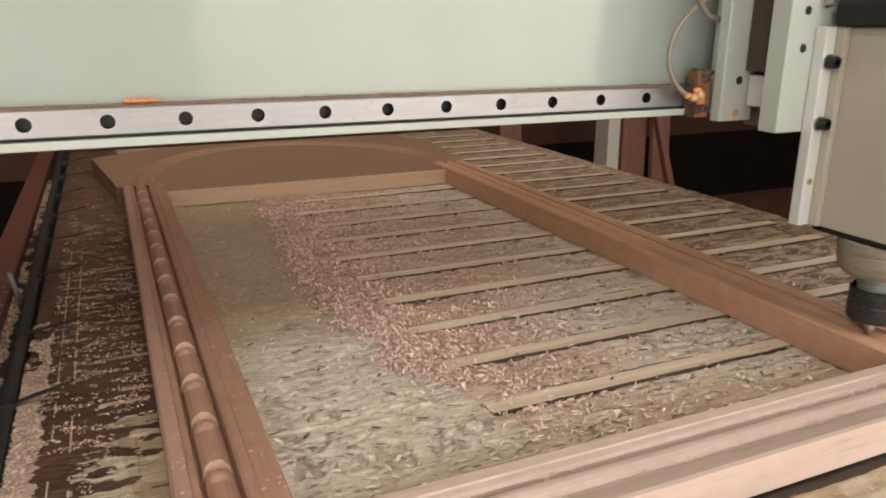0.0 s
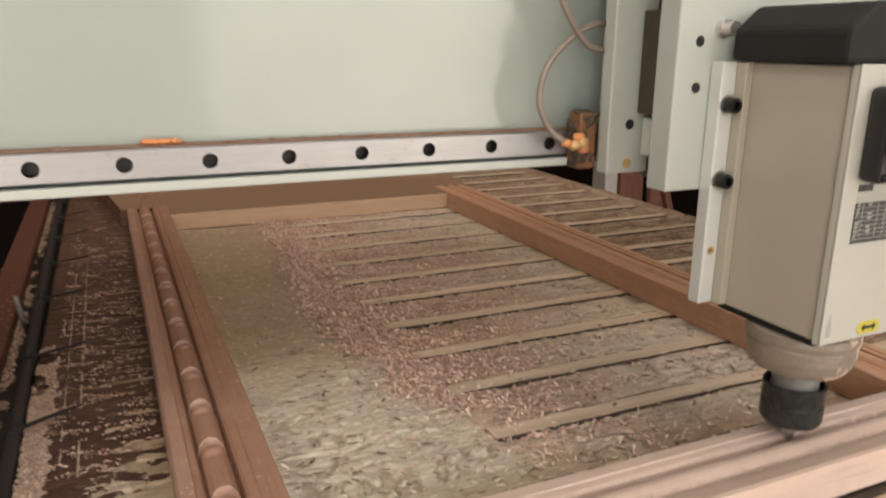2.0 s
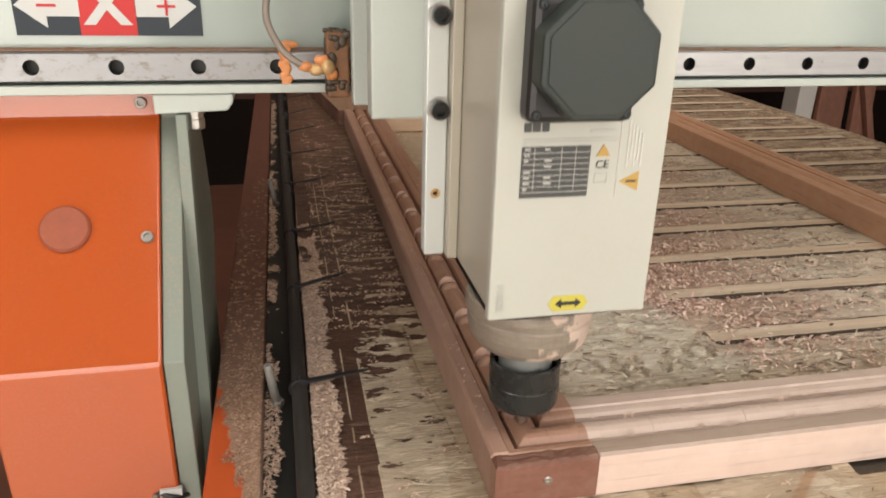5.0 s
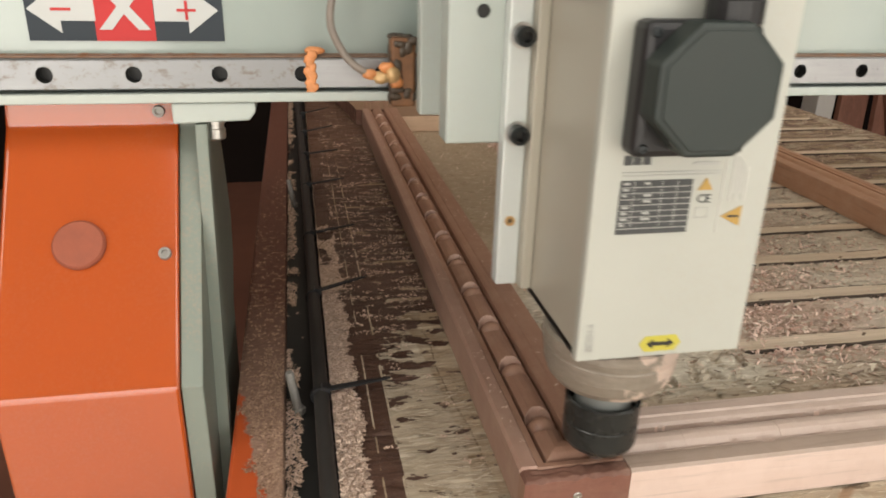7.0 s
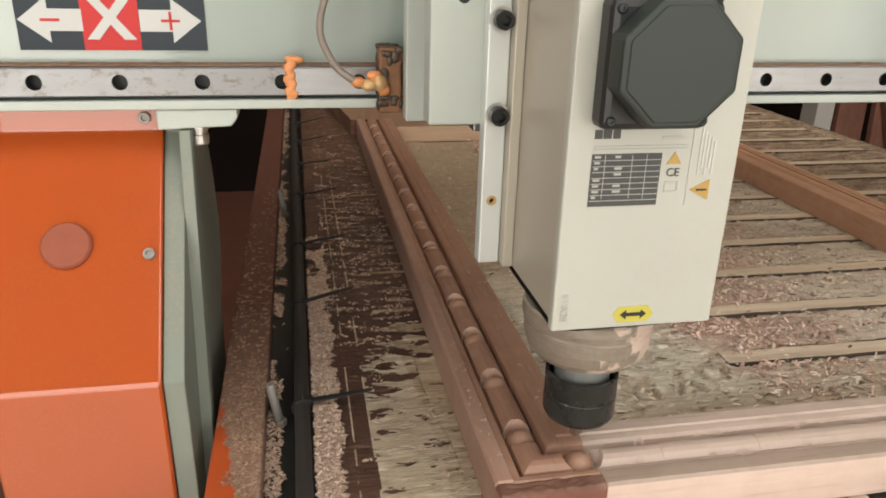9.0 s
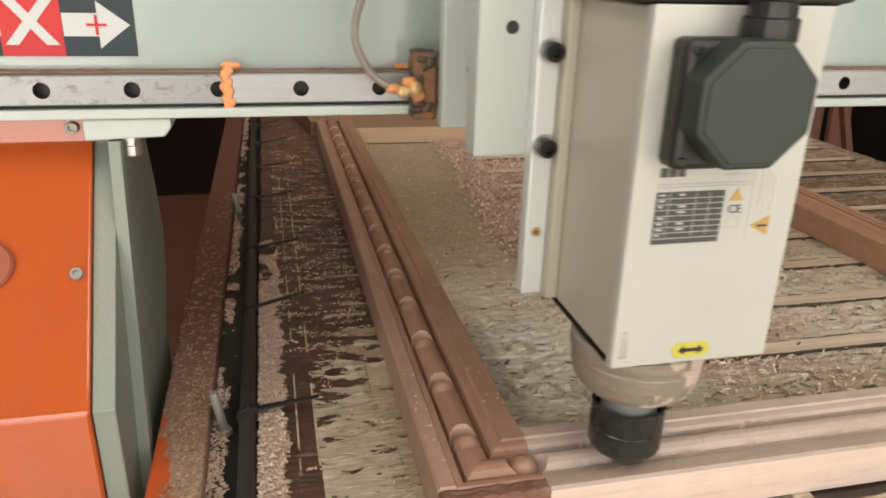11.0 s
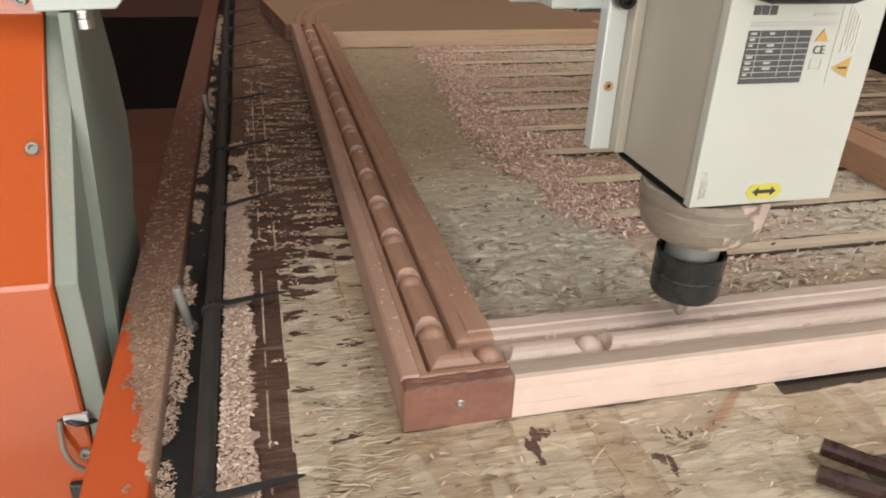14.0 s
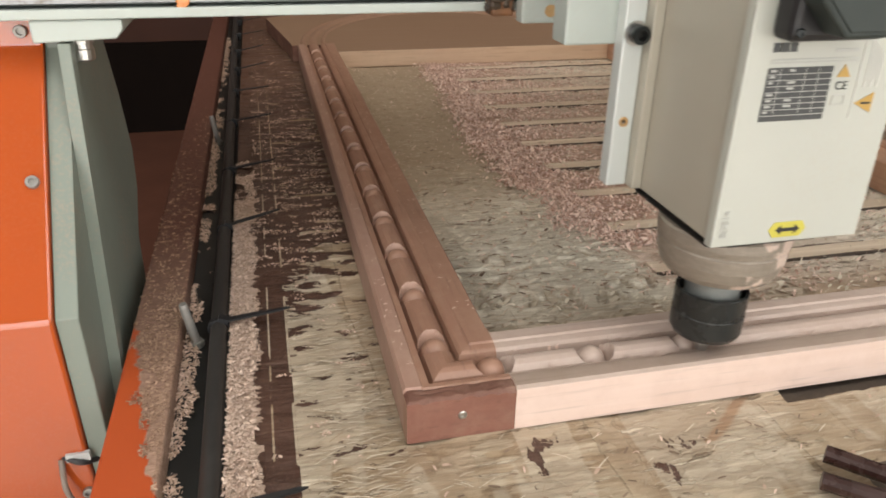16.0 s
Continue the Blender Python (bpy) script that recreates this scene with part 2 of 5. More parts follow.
    past = maths(nt, "ADD", maths(nt, "SUBTRACT", x, rim), ragged_rim)
    settle = both(inside, under(past, -0.02, 0.02), level(maths(nt, "ADD", y, wobble), 0.38, 0.56, 0.86))
    c = mix(nt, settle, c, mix(nt, noise_of(nt, v, 60.0, 5, 0.6), (0.28, 0.21, 0.138), (0.39, 0.305, 0.21)))
    # pink meal under the drift of shavings
    meal = both(inside, level(past, -0.012, 0.012), under(maths(nt, "ADD", past, maths(nt, "MULTIPLY_ADD", broad, 0.5, -0.25)), 0.10, 0.34, 0.85), level(y, 0.10, 0.30))
    c = mix(nt, meal, c, mix(nt, fine, (0.36, 0.205, 0.145), (0.56, 0.375, 0.29)))
    # dark film along the edge strip and beyond the slots, torn off in patches
    torn = noise_of(nt, coords(nt, (0.40, 1.0, 1.0)), 62.0, 5, 0.66, 0.1)
    strip = maths(nt, "MULTIPLY", below(x, -0.0715), 0.26)
    fade = maths(nt, "MAXIMUM", maths(nt, "MINIMUM", maths(nt, "MULTIPLY_ADD", y, 1.15, -0.21), 0.21), -0.085)
    fade = maths(nt, "ADD", fade, maths(nt, "MULTIPLY", maths(nt, "ADD", x, 0.035), -1.7))
    fade = maths(nt, "MULTIPLY", fade, below(x, 0.0))
    right = maths(nt, "MULTIPLY", above(x, 0.70), 0.085)
    keep = maths(nt, "ADD", maths(nt, "MAXIMUM", maths(nt, "ADD", fade, right), strip), torn)
    film = level(keep, 0.585, 0.60)
    line = below(maths(nt, "ABSOLUTE", maths(nt, "SUBTRACT", maths(nt, "FRACT", maths(nt, "MULTIPLY_ADD", y, 9.3, 0.2)), 0.5)), 0.03)
    line = both(line, above(noise_of(nt, v, 20.0, 4), 0.50), above(x, -0.071))
    film = mix(nt, line, film, (0, 0, 0))
    patches = level(noise_of(nt, coords(nt, (1.0, 0.6, 1.0)), 17.0, 6, 0.7), 0.645, 0.655)
    film = mix(nt, both(above(x, 0.0), below(x, 0.70)), film, both(patches, below(y, 0.0)))
    for at, w in ((-0.0875, 0.0007), (-0.0725, 0.0009)):  # scored lines
        on = both(below(maths(nt, "ABSOLUTE", maths(nt, "SUBTRACT", x, at)), w), above(noise_of(nt, v, 18.0, 4), 0.48))
        film = mix(nt, on, film, (0, 0, 0))
    filmc = ramp(nt, cloud, [(0.3, (0.050, 0.022, 0.014)), (0.7, (0.095, 0.046, 0.030))])
    filmc = mix(nt, level(fibre, 0.52, 0.68, 0.40), filmc, (0.17, 0.10, 0.066))
    filmc = mix(nt, level(fine, 0.55, 0.75, 0.45), filmc, (0.24, 0.155, 0.105))
    filmc = mix(nt, above(x, 0.70), filmc, mix(nt, fine, (0.13, 0.07, 0.047), (0.26, 0.165, 0.115)))
    c = mix(nt, film, c, filmc)
    brown = both(below(x, 0.0), level(maths(nt, "ADD", y, wobble), 0.80, 1.55, 0.7))
    c = mix(nt, brown, c, mix(nt, fine, (0.080, 0.038, 0.023), (0.15, 0.080, 0.050)))
    c = mix(nt, level(y, 1.35, 1.55, 0.75), c, mix(nt, fine, (0.32, 0.215, 0.14), (0.44, 0.31, 0.21)))
    # a curved brown run-off stain before the rail
    bow = maths(nt, "ABSOLUTE", maths(nt, "ADD", maths(nt, "SUBTRACT", maths(nt, "MULTIPLY_ADD", y, 1.25, 0.2545), x), maths(nt, "MULTIPLY_ADD", cloud, 0.016, -0.008)))
    stain = both(under(bow, 0.0045, 0.0085, 0.75), below(y, 0.0), above(y, -0.040))
    c = mix(nt, stain, c, (0.30, 0.175, 0.095))
    drift = both(below(maths(nt, "ADD", x, maths(nt, "MULTIPLY_ADD", torn, 0.05, -0.025)), -0.0985), below(maths(nt, "MULTIPLY_ADD", torn, 0.3, y), 0.62))
    c = mix(nt, drift, c, mix(nt, fine, (0.36, 0.255, 0.19), (0.62, 0.47, 0.375)))
    nt.links.new(c, b.inputs["Base Color"])
    nt.links.new(maths(nt, "MULTIPLY_ADD", film, -0.3, 0.85), b.inputs["Roughness"])
    hgt = maths(nt, "ADD", maths(nt, "ADD", maths(nt, "MULTIPLY", f1, 0.2), maths(nt, "MULTIPLY", f2, 0.25)), maths(nt, "ADD", maths(nt, "MULTIPLY", fibre, 0.9), maths(nt, "MULTIPLY", film, 0.6)))
    hgt = maths(nt, "ADD", hgt, maths(nt, "MULTIPLY", level(passes, 0.455, 0.475), 0.5))
    hgt = maths(nt, "ADD", hgt, maths(nt, "SUBTRACT", pale_straw, maths(nt, "ADD", dark_tear, crack)))
    soft = maths(nt, "MULTIPLY_ADD", maths(nt, "MAXIMUM", maths(nt, "MAXIMUM", settle, against), maths(nt, "MULTIPLY", worn, 0.7)), -0.8, 1.0)
    bump(nt, b, maths(nt, "MULTIPLY", hgt, soft), 1.0, 0.0016)
    return m


def dusty_orange():
    """The bed beam: orange paint under a layer of brown dust with a ragged rim."""
    m, nt, b = nodes("dusted_bed_paint", 0.6)
    v = coords(nt)
    sep = nt.nodes.new("ShaderNodeSeparateXYZ")
    nt.links.new(v, sep.inputs[0])
    rag = noise_of(nt, v, 38.0, 6, 0.65)
    edge = maths(nt, "ADD", maths(nt, "MULTIPLY_ADD", sep.outputs[0], 22.0, 4.0), maths(nt, "MULTIPLY", sep.outputs[1], 4.2))
    cover = ramp(nt, maths(nt, "ADD", edge, maths(nt, "MULTIPLY_ADD", rag, 0.9, -0.45)), [(0.40, (0, 0, 0)), (0.46, (1, 1, 1))])
    fib = noise_of(nt, coords(nt, (0.4, 1, 1)), 260.0, 4, 0.7)
    # far dust is darker: the dimmer light there is put into its colour
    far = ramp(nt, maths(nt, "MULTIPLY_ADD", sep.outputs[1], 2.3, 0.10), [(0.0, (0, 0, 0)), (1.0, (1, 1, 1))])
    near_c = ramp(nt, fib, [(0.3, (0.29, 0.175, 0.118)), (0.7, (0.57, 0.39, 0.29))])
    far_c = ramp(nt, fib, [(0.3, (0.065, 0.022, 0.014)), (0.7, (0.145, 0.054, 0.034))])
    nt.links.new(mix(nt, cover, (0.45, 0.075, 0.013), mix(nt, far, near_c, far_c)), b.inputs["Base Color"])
    bump(nt, b, maths(nt, "MULTIPLY", fib, cover), 0.5, 0.0015)
    return m


def floor_material():
    """Concrete, deep in red-brown dust under and behind the machine; its unseen front is pale to bounce light up."""
    m, nt, b = nodes("dusty_concrete", 0.85)
    v = coords(nt)
    sep = nt.nodes.new("ShaderNodeSeparateXYZ")
    nt.links.new(v, sep.inputs[0])
    n = noise_of(nt, v, 5.0, 6, 0.65)
    d = ramp(nt, maths(nt, "ADD", maths(nt, "MULTIPLY_ADD", sep.outputs[1], 1.2, 0.6), maths(nt, "MULTIPLY_ADD", n, 0.8, -0.4)), [(0.3, (0, 0, 0)), (0.7, (1, 1, 1))])
    # the pale front tone is added as a reflector for the orange cover
    nt.links.new(mix(nt, d, mix(nt, n, (0.58, 0.55, 0.50), (0.74, 0.70, 0.64)), mix(nt, n, (0.09, 0.032, 0.018), (0.17, 0.065, 0.038))), b.inputs["Base Color"])
    bump(nt, b, n, 0.2, 0.004)
    return m


def chip_material(name, a, c):
    m, nt, b = nodes(name, 0.75)
    geo = nt.nodes.new("ShaderNodeNewGeometry")
    nt.links.new(ramp(nt, geo.outputs["Random Per Island"], [(0.0, a), (0.55, tuple((p + q) / 2 for p, q in zip(a, c))), (1.0, c)]), b.inputs["Base Color"])
    return m


def rail_material():
    """Ground steel, clean where the carriage runs and blotched with grime near its end."""
    m, nt, b = nodes("ground_steel_rail", 0.42, 1.0)
    v = coords(nt)
    sep = nt.nodes.new("ShaderNodeSeparateXYZ")
    nt.links.new(v, sep.inputs[0])
    brushed, blot = noise_of(nt, coords(nt, (0.05, 1, 1)), 300.0, 3), noise_of(nt, coords(nt, (0.7, 1, 1)), 120.0, 7, 0.75)
    end = maths(nt, "MULTIPLY", maths(nt, "LESS_THAN", sep.outputs[0], -0.128), 0.075)
    grime = ramp(nt, maths(nt, "ADD", blot, end), [(0.60, (0, 0, 0)), (0.72, (0.85, 0.85, 0.85))])
    c = mix(nt, brushed, (0.31, 0.315, 0.325), (0.41, 0.415, 0.425))
    c = mix(nt, maths(nt, "MULTIPLY", maths(nt, "LESS_THAN", sep.outputs[0], -0.128), 0.8), c, mix(nt, blot, (0.19, 0.195, 0.20), (0.28, 0.285, 0.29)))  # oil film where the carriage never runs, also darkened to hold its reflection down
    nt.links.new(mix(nt, grime, c, (0.15, 0.12, 0.10)), b.inputs["Base Color"])
    nt.links.new(maths(nt, "MULTIPLY_ADD", grime, -0.7, 1.0), b.inputs["Metallic"])
    nt.links.new(maths(nt, "MULTIPLY_ADD", blot, 0.35, 0.25), b.inputs["Roughness"])
    bump(nt, b, brushed, 0.06, 0.0004)
    return m


def nose_material():
    """Steel under brown dust, with a caked pale patch on its lee side."""
    m, nt, b = nodes("dusty_nose_steel", 0.5, 0.25)
    v = coords(nt)
    n, f = noise_of(nt, v, 26.0, 6, 0.7), noise_of(nt, coords(nt, (1, 1, 3)), 120.0, 4)
    sep = nt.nodes.new("ShaderNodeSeparateXYZ")
    nt.links.new(v, sep.inputs[0])
    lee = maths(nt, "ADD", maths(nt, "MULTIPLY_ADD", sep.outputs[0], 9.0, -0.02), maths(nt, "MULTIPLY_ADD", n, 1.6, -0.8))
    cake = ramp(nt, lee, [(0.02, (0, 0, 0)), (0.06, (1, 1, 1))])
    c = mix(nt, f, (0.20, 0.17, 0.135), (0.36, 0.315, 0.26))
    nt.links.new(mix(nt, cake, c, (0.62, 0.50, 0.42)), b.inputs["Base Color"])
    nt.links.new(maths(nt, "MULTIPLY_ADD", cake, 0.4, 0.42), b.inputs["Roughness"])
    bump(nt, b, maths(nt, "ADD", f, cake), 0.3, 0.001)
    return m


M_BEAM = paint("pale_green_paint", (0.30, 0.355, 0.325), 0.3, amount=0.0, coat=0.6)
M_LEG = paint("grey_green_steel_paint", (0.195, 0.225, 0.19), 0.45, amount=0.30)
M_BLOCK = paint("white_machine_paint", (0.43, 0.475, 0.44), 0.4, amount=0.08)
M_ORANGE = paint("orange_paint", (0.40, 0.066, 0.004), 0.6, dust=(0.50, 0.27, 0.17), amount=0.05, coat=1.0, gloss=1.6)
_orange = M_ORANGE.node_tree.nodes["Principled BSDF"]
_orange.inputs["Specular IOR Level"].default_value = 0.15
M_CREAM = paint("cream_spindle_paint", (0.455, 0.465, 0.415), 0.38, dust=(0.42, 0.33, 0.24), amount=0.10)
M_ALU = plain("milled_aluminium", (0.62, 0.66, 0.64), 0.36, 0.15, vary=0.05, scale=30)
M_RAIL = rail_material()
M_STEEL = metal("zinc_steel", (0.62, 0.62, 0.60), 0.32, amount=0.2)
M_DARKSTEEL = metal("blackened_steel", (0.045, 0.05, 0.052), 0.36, stain=(0.16, 0.12, 0.09), amount=0.3)
M_NOSE = nose_material()
M_ENDGRAIN = timber("dark_end_grain", (0.27, 0.125, 0.09), (0.20, 0.085, 0.06), (0.3, 1, 1), 0.5, 0.2)
M_ENDROUGH = timber("rough_dark_timber_edge", (0.20, 0.095, 0.065), (0.13, 0.058, 0.04), (0.3, 1, 1), 0.7, 0.3)
M_RAILTOP = timber("shaded_top_pink_timber", (0.58, 0.465, 0.40), (0.47, 0.365, 0.305), (0.05, 1, 1), 0.40, 0.55, (0.38, 0.28, 0.22))
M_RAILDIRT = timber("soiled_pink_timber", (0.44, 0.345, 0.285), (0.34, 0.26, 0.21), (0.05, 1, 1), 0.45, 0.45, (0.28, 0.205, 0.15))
M_SCOOPLIT = timber("lit_scoop_red_timber", (0.56, 0.385, 0.305), (0.48, 0.31, 0.24), (1, 0.3, 1), 0.40, 0.15)
M_BLACK = plain("black_plastic", (0.018, 0.018, 0.019), 0.45)
M_FAN = plain("fan_cowl_black", (0.009, 0.0095, 0.009), 0.85)
M_DUSTHOSE = plain("dusty_black_hose", (0.030, 0.027, 0.025), 0.5, vary=0.5, scale=90)
M_GREYPL = plain("grey_plastic_cap", (0.020, 0.028, 0.025), 0.55)
M_GRIP = plain("worn_dark_grip", (0.034, 0.015, 0.012), 0.28, vary=0.6, scale=70)
M_HOLE = plain("hole_shade_black", (0.012, 0.012, 0.011), 0.5)
M_RUST = plain("greasy_rust", (0.17, 0.078, 0.033), 0.6, vary=0.75, scale=110)
M_OILY = plain("oily_dark_brown", (0.055, 0.038, 0.024), 0.4, vary=0.6, scale=80)
M_GREASE = plain("orange_grease", (0.62, 0.25, 0.09), 0.45, vary=0.35, scale=200)
M_BRASS = plain("dusty_brass", (0.55, 0.36, 0.17), 0.4, 0.3, vary=0.3, scale=200)
M_HOSE = plain("grey_oil_hose", (0.22, 0.185, 0.155), 0.4, vary=0.3, scale=120)
M_CABLE = plain("grey_green_cable", (0.11, 0.15, 0.085), 0.5)
M_STILE = timber("red_brown_timber", (0.36, 0.205, 0.142), (0.305, 0.167, 0.114), (1, 0.05, 1), 0.45, 0.5, (0.42, 0.275, 0.195))
M_STILE_OUT = timber("handled_stile_edge", (0.40, 0.25, 0.192), (0.345, 0.205, 0.155), (1, 0.05, 1), 0.45, 0.5, (0.45, 0.32, 0.24))
M_STILE_R = timber("brown_timber", (0.56, 0.33, 0.213), (0.50, 0.285, 0.18), (1, 0.05, 1), 0.5, 0.4, (0.62, 0.44, 0.32))
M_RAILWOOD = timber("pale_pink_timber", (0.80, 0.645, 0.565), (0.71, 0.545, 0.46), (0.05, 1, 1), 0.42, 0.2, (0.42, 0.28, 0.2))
M_TOPWOOD = dusted_shaded_timber("dusty_tan_timber", (0.68, 0.50, 0.35), (0.56, 0.38, 0.25), (0.05, 1, 1), 0.55, 0.2, (0.40, 0.27, 0.18))
M_ARCH = timber("dusty_arch_timber", (0.36, 0.225, 0.155), (0.28, 0.165, 0.11), (1, 1, 1), 0.55, 0.5, (0.34, 0.22, 0.15))
M_BOARD = board_material()
M_PLY = timber("plywood_edge", (0.84, 0.72, 0.57), (0.50, 0.39, 0.275), (0.03, 1.6, 3), 0.7, 0.4, (0.60, 0.44, 0.33))
M_SLOT = plain("slot_gap_dark", (0.075, 0.055, 0.040), 0.9, vary=0.5, scale=150)
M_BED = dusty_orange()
M_GUTTER = plain("black_gutter_steel", (0.016, 0.016, 0.015), 0.5, vary=0.4)
M_CHIP = chip_material("pink_shavings", (0.42, 0.24, 0.175), (0.95, 0.77, 0.66))
M_CHIP_TAN = chip_material("tan_shavings", (0.42, 0.29, 0.21), (0.76, 0.58, 0.47))
M_CHIP_EDGE = chip_material("pinkish_fine_shavings", (0.40, 0.28, 0.21), (0.76, 0.60, 0.49))
M_PIT = chip_material("brown_pit_shade", (0.13, 0.085, 0.055), (0.31, 0.225, 0.155))
M_DUSTCHIP = chip_material("brown_dust_shavings", (0.22, 0.13, 0.082), (0.52, 0.35, 0.245))
M_BOLT = plain("grey_bolt_steel", (0.27, 0.26, 0.24), 0.4, 0.4, vary=0.3, scale=200)
M_DUSTLEDGE = plain("brown_ledge_dust", (0.20, 0.125, 0.085), 0.85, vary=0.5, scale=120)
M_STRAND = chip_material("board_strands", (0.34, 0.26, 0.175), (0.64, 0.55, 0.43))
M_FLAKE = chip_material("pale_torn_flakes", (0.46, 0.39, 0.29), (0.80, 0.73, 0.60))
M_PLANK = timber("dark_plank_timber", (0.19, 0.082, 0.052), (0.12, 0.048, 0.030), (1, 1, 0.05), 0.6, 0.2, (0.25, 0.14, 0.1))
M_WALLFOOT = plain("wall_foot_black", (0.009, 0.006, 0.005), 1.0, vary=0.4, scale=6)
M_WALLFOOT.node_tree.nodes["Principled BSDF"].inputs["Specular IOR Level"].default_value = 0.1
M_FLOOR = floor_material()
M_WALL = plain("dark_brown_wall", (0.055, 0.020, 0.012), 0.85, vary=0.4, scale=3)
M_WALL_PALE = plain("whitewashed_wall", (0.62, 0.60, 0.56), 0.9, vary=0.1, scale=4)
M_CEIL = plain("unseen_ceiling_grey", (0.18, 0.17, 0.155), 0.8, vary=0.12, scale=3)
M_WHITE = plain("white_print", (0.47, 0.485, 0.475), 0.5, vary=0.04)
M_RED = plain("red_print", (0.46, 0.030, 0.030), 0.7, vary=0.1)
M_SLATE = plain("slate_print", (0.022, 0.031, 0.040), 0.7, vary=0.15)
M_LABEL = plain("grey_label_print", (0.058, 0.061, 0.060), 0.6, vary=0.3, scale=300)
M_LINE = plain("faint_label_print", (0.42, 0.42, 0.39), 0.5)
M_FAINT = plain("worn_label_print", (0.53, 0.53, 0.49), 0.5)
M_YELLOW = plain("yellow_sticker", (0.50, 0.45, 0.07), 0.45, vary=0.08)
M_AMBER = plain("amber_sticker", (0.44, 0.275, 0.065), 0.45, vary=0.08)
M_INK = plain("black_print", (0.02, 0.02, 0.02), 0.5)
M_BUTTON = plain("dusty_red_cap", (0.27, 0.075, 0.040), 0.8, vary=0.25, scale=90)

# ---- mesh helpers ----


def part(name, bm, material, parent=None, label="", smooth=False):
    me = bpy.data.meshes.new(name)
    bmesh.ops.recalc_face_normals(bm, faces=bm.faces)
    bm.to_mesh(me)
    bm.free()
    for mat in material if isinstance(material, (list, tuple)) else (material,):
        me.materials.append(mat)
    if smooth:
        me.shade_smooth()
    ob = new(name, me)
    if parent:
        ob.parent = parent
    return tagged(ob, label)


def thing(name, label, category, at=(0, 0, 0), group="", kind=""):
    ob = new(name)
    ob.location = at
    return tagged(ob, label, category, group, kind)


def box(bm, x0, x1, y0, y1, z0, z1, bevel=0.0, m=None):
    r = bmesh.ops.create_cube(bm, size=1.0)
    vs = r["verts"]
    bmesh.ops.scale(bm, vec=(x1 - x0, y1 - y0, z1 - z0), verts=vs)
    bmesh.ops.translate(bm, vec=((x0 + x1) / 2, (y0 + y1) / 2, (z0 + z1) / 2), verts=vs)
    if bevel:
        es = list({e for v in vs for e in v.link_edges})
        r = bmesh.ops.bevel(bm, geom=es, offset=bevel, segments=2, affect="EDGES", profile=0.5)
        vs = list({v for f in r["faces"] for v in f.verts} | {v for v in vs if v.is_valid})
    if m is not None:
        bmesh.ops.transform(bm, matrix=m, verts=vs)
    return bm


def boxed(*a, bevel=0.0, m=None):
    return box(bmesh.new(), *a, bevel=bevel, m=m)


def lathe(rings, n=32, m=None, bm=None):
    """A turned body about z from rings of (radius, z), capped at both ends."""
    bm = bm or bmesh.new()
    made = []
    for r, z in rings:
        made.append([bm.verts.new((r * math.cos(2 * math.pi * k / n), r * math.sin(2 * math.pi * k / n), z)) for k in range(n)])
    for a, b in zip(made, made[1:]):
        for k in range(n):
            bm.faces.new((a[k], a[(k + 1) % n], b[(k + 1) % n], b[k]))
    bm.faces.new(made[0])
    bm.faces.new(made[-1])
    if m is not None:
        bmesh.ops.transform(bm, matrix=m, verts=[v for ring in made for v in ring])
    return bm


def prism(outline, d0, d1, plane="yz", bevel=0.0):
    """An outline in a plane, drawn out along the third axis from d0 to d1."""
    bm = bmesh.new()

    def at(a, b, d):
        return {"yz": (d, a, b), "xz": (a, d, b), "xy": (a, b, d)}[plane]

    lo, hi = [bm.verts.new(at(a, b, d0)) for a, b in outline], [bm.verts.new(at(a, b, d1)) for a, b in outline]
    bm.faces.new(lo)
    bm.faces.new(hi[::-1])
    for k in range(len(lo)):
        j = (k + 1) % len(lo)
        bm.faces.new((lo[k], lo[j], hi[j], hi[k]))
    if bevel:
        bmesh.ops.bevel(bm, geom=bm.edges[:], offset=bevel, segments=2, affect="EDGES", profile=0.5)
    return bm


def tube(points, r, n=10, steps=8):
    """A round hose through points, smoothed, with closed ends."""
    pts = [Vector(p) for p in points]
    line = []
    for i in range(len(pts) - 1):
        a, b, c, d = pts[max(i - 1, 0)], pts[i], pts[i + 1], pts[min(i + 2, len(pts) - 1)]
        for k in range(steps):
            t = k / steps
            line.append(0.5 * (2 * b + (c - a) * t + (2 * a - 5 * b + 4 * c - d) * t * t + (3 * b - 3 * c + d - a) * t**3))
    line.append(pts[-1])
    bm, rings, side = bmesh.new(), [], None
    for i, p in enumerate(line):
        t = (line[min(i + 1, len(line) - 1)] - line[max(i - 1, 0)]).normalized()
        side = (side - t * side.dot(t)).normalized() if side is not None else t.orthogonal().normalized()
        up = t.cross(side)
        rings.append([bm.verts.new(p + r * (math.cos(2 * math.pi * k / n) * side + math.sin(2 * math.pi * k / n) * up)) for k in range(n)])
    for a, b in zip(rings, rings[1:]):
        for k in range(n):
            bm.faces.new((a[k], a[(k + 1) % n], b[(k + 1) % n], b[k]))
    bm.faces.new(rings[0])
    bm.faces.new(rings[-1])
    return bm


def socket_bolt(r, h, m):
    """A hexagon-socket cap screw, its head along +z of m."""
    bm = lathe([(r * 0.9, 0), (r, h * 0.12), (r, h * 0.88), (r * 0.9, h), (r * 0.55, h), (r * 0.5, h * 0.5)], 20)
    bmesh.ops.transform(bm, matrix=m, verts=bm.verts[:])
    return bm


FRONT = pose(0, 0, 0, 90, 0, 0)  # turns +z to -y


def facing(x, y, z):
    """A pose at a place whose +z points to -y, towards the operator."""
    return pose(x, y, z) @ FRONT


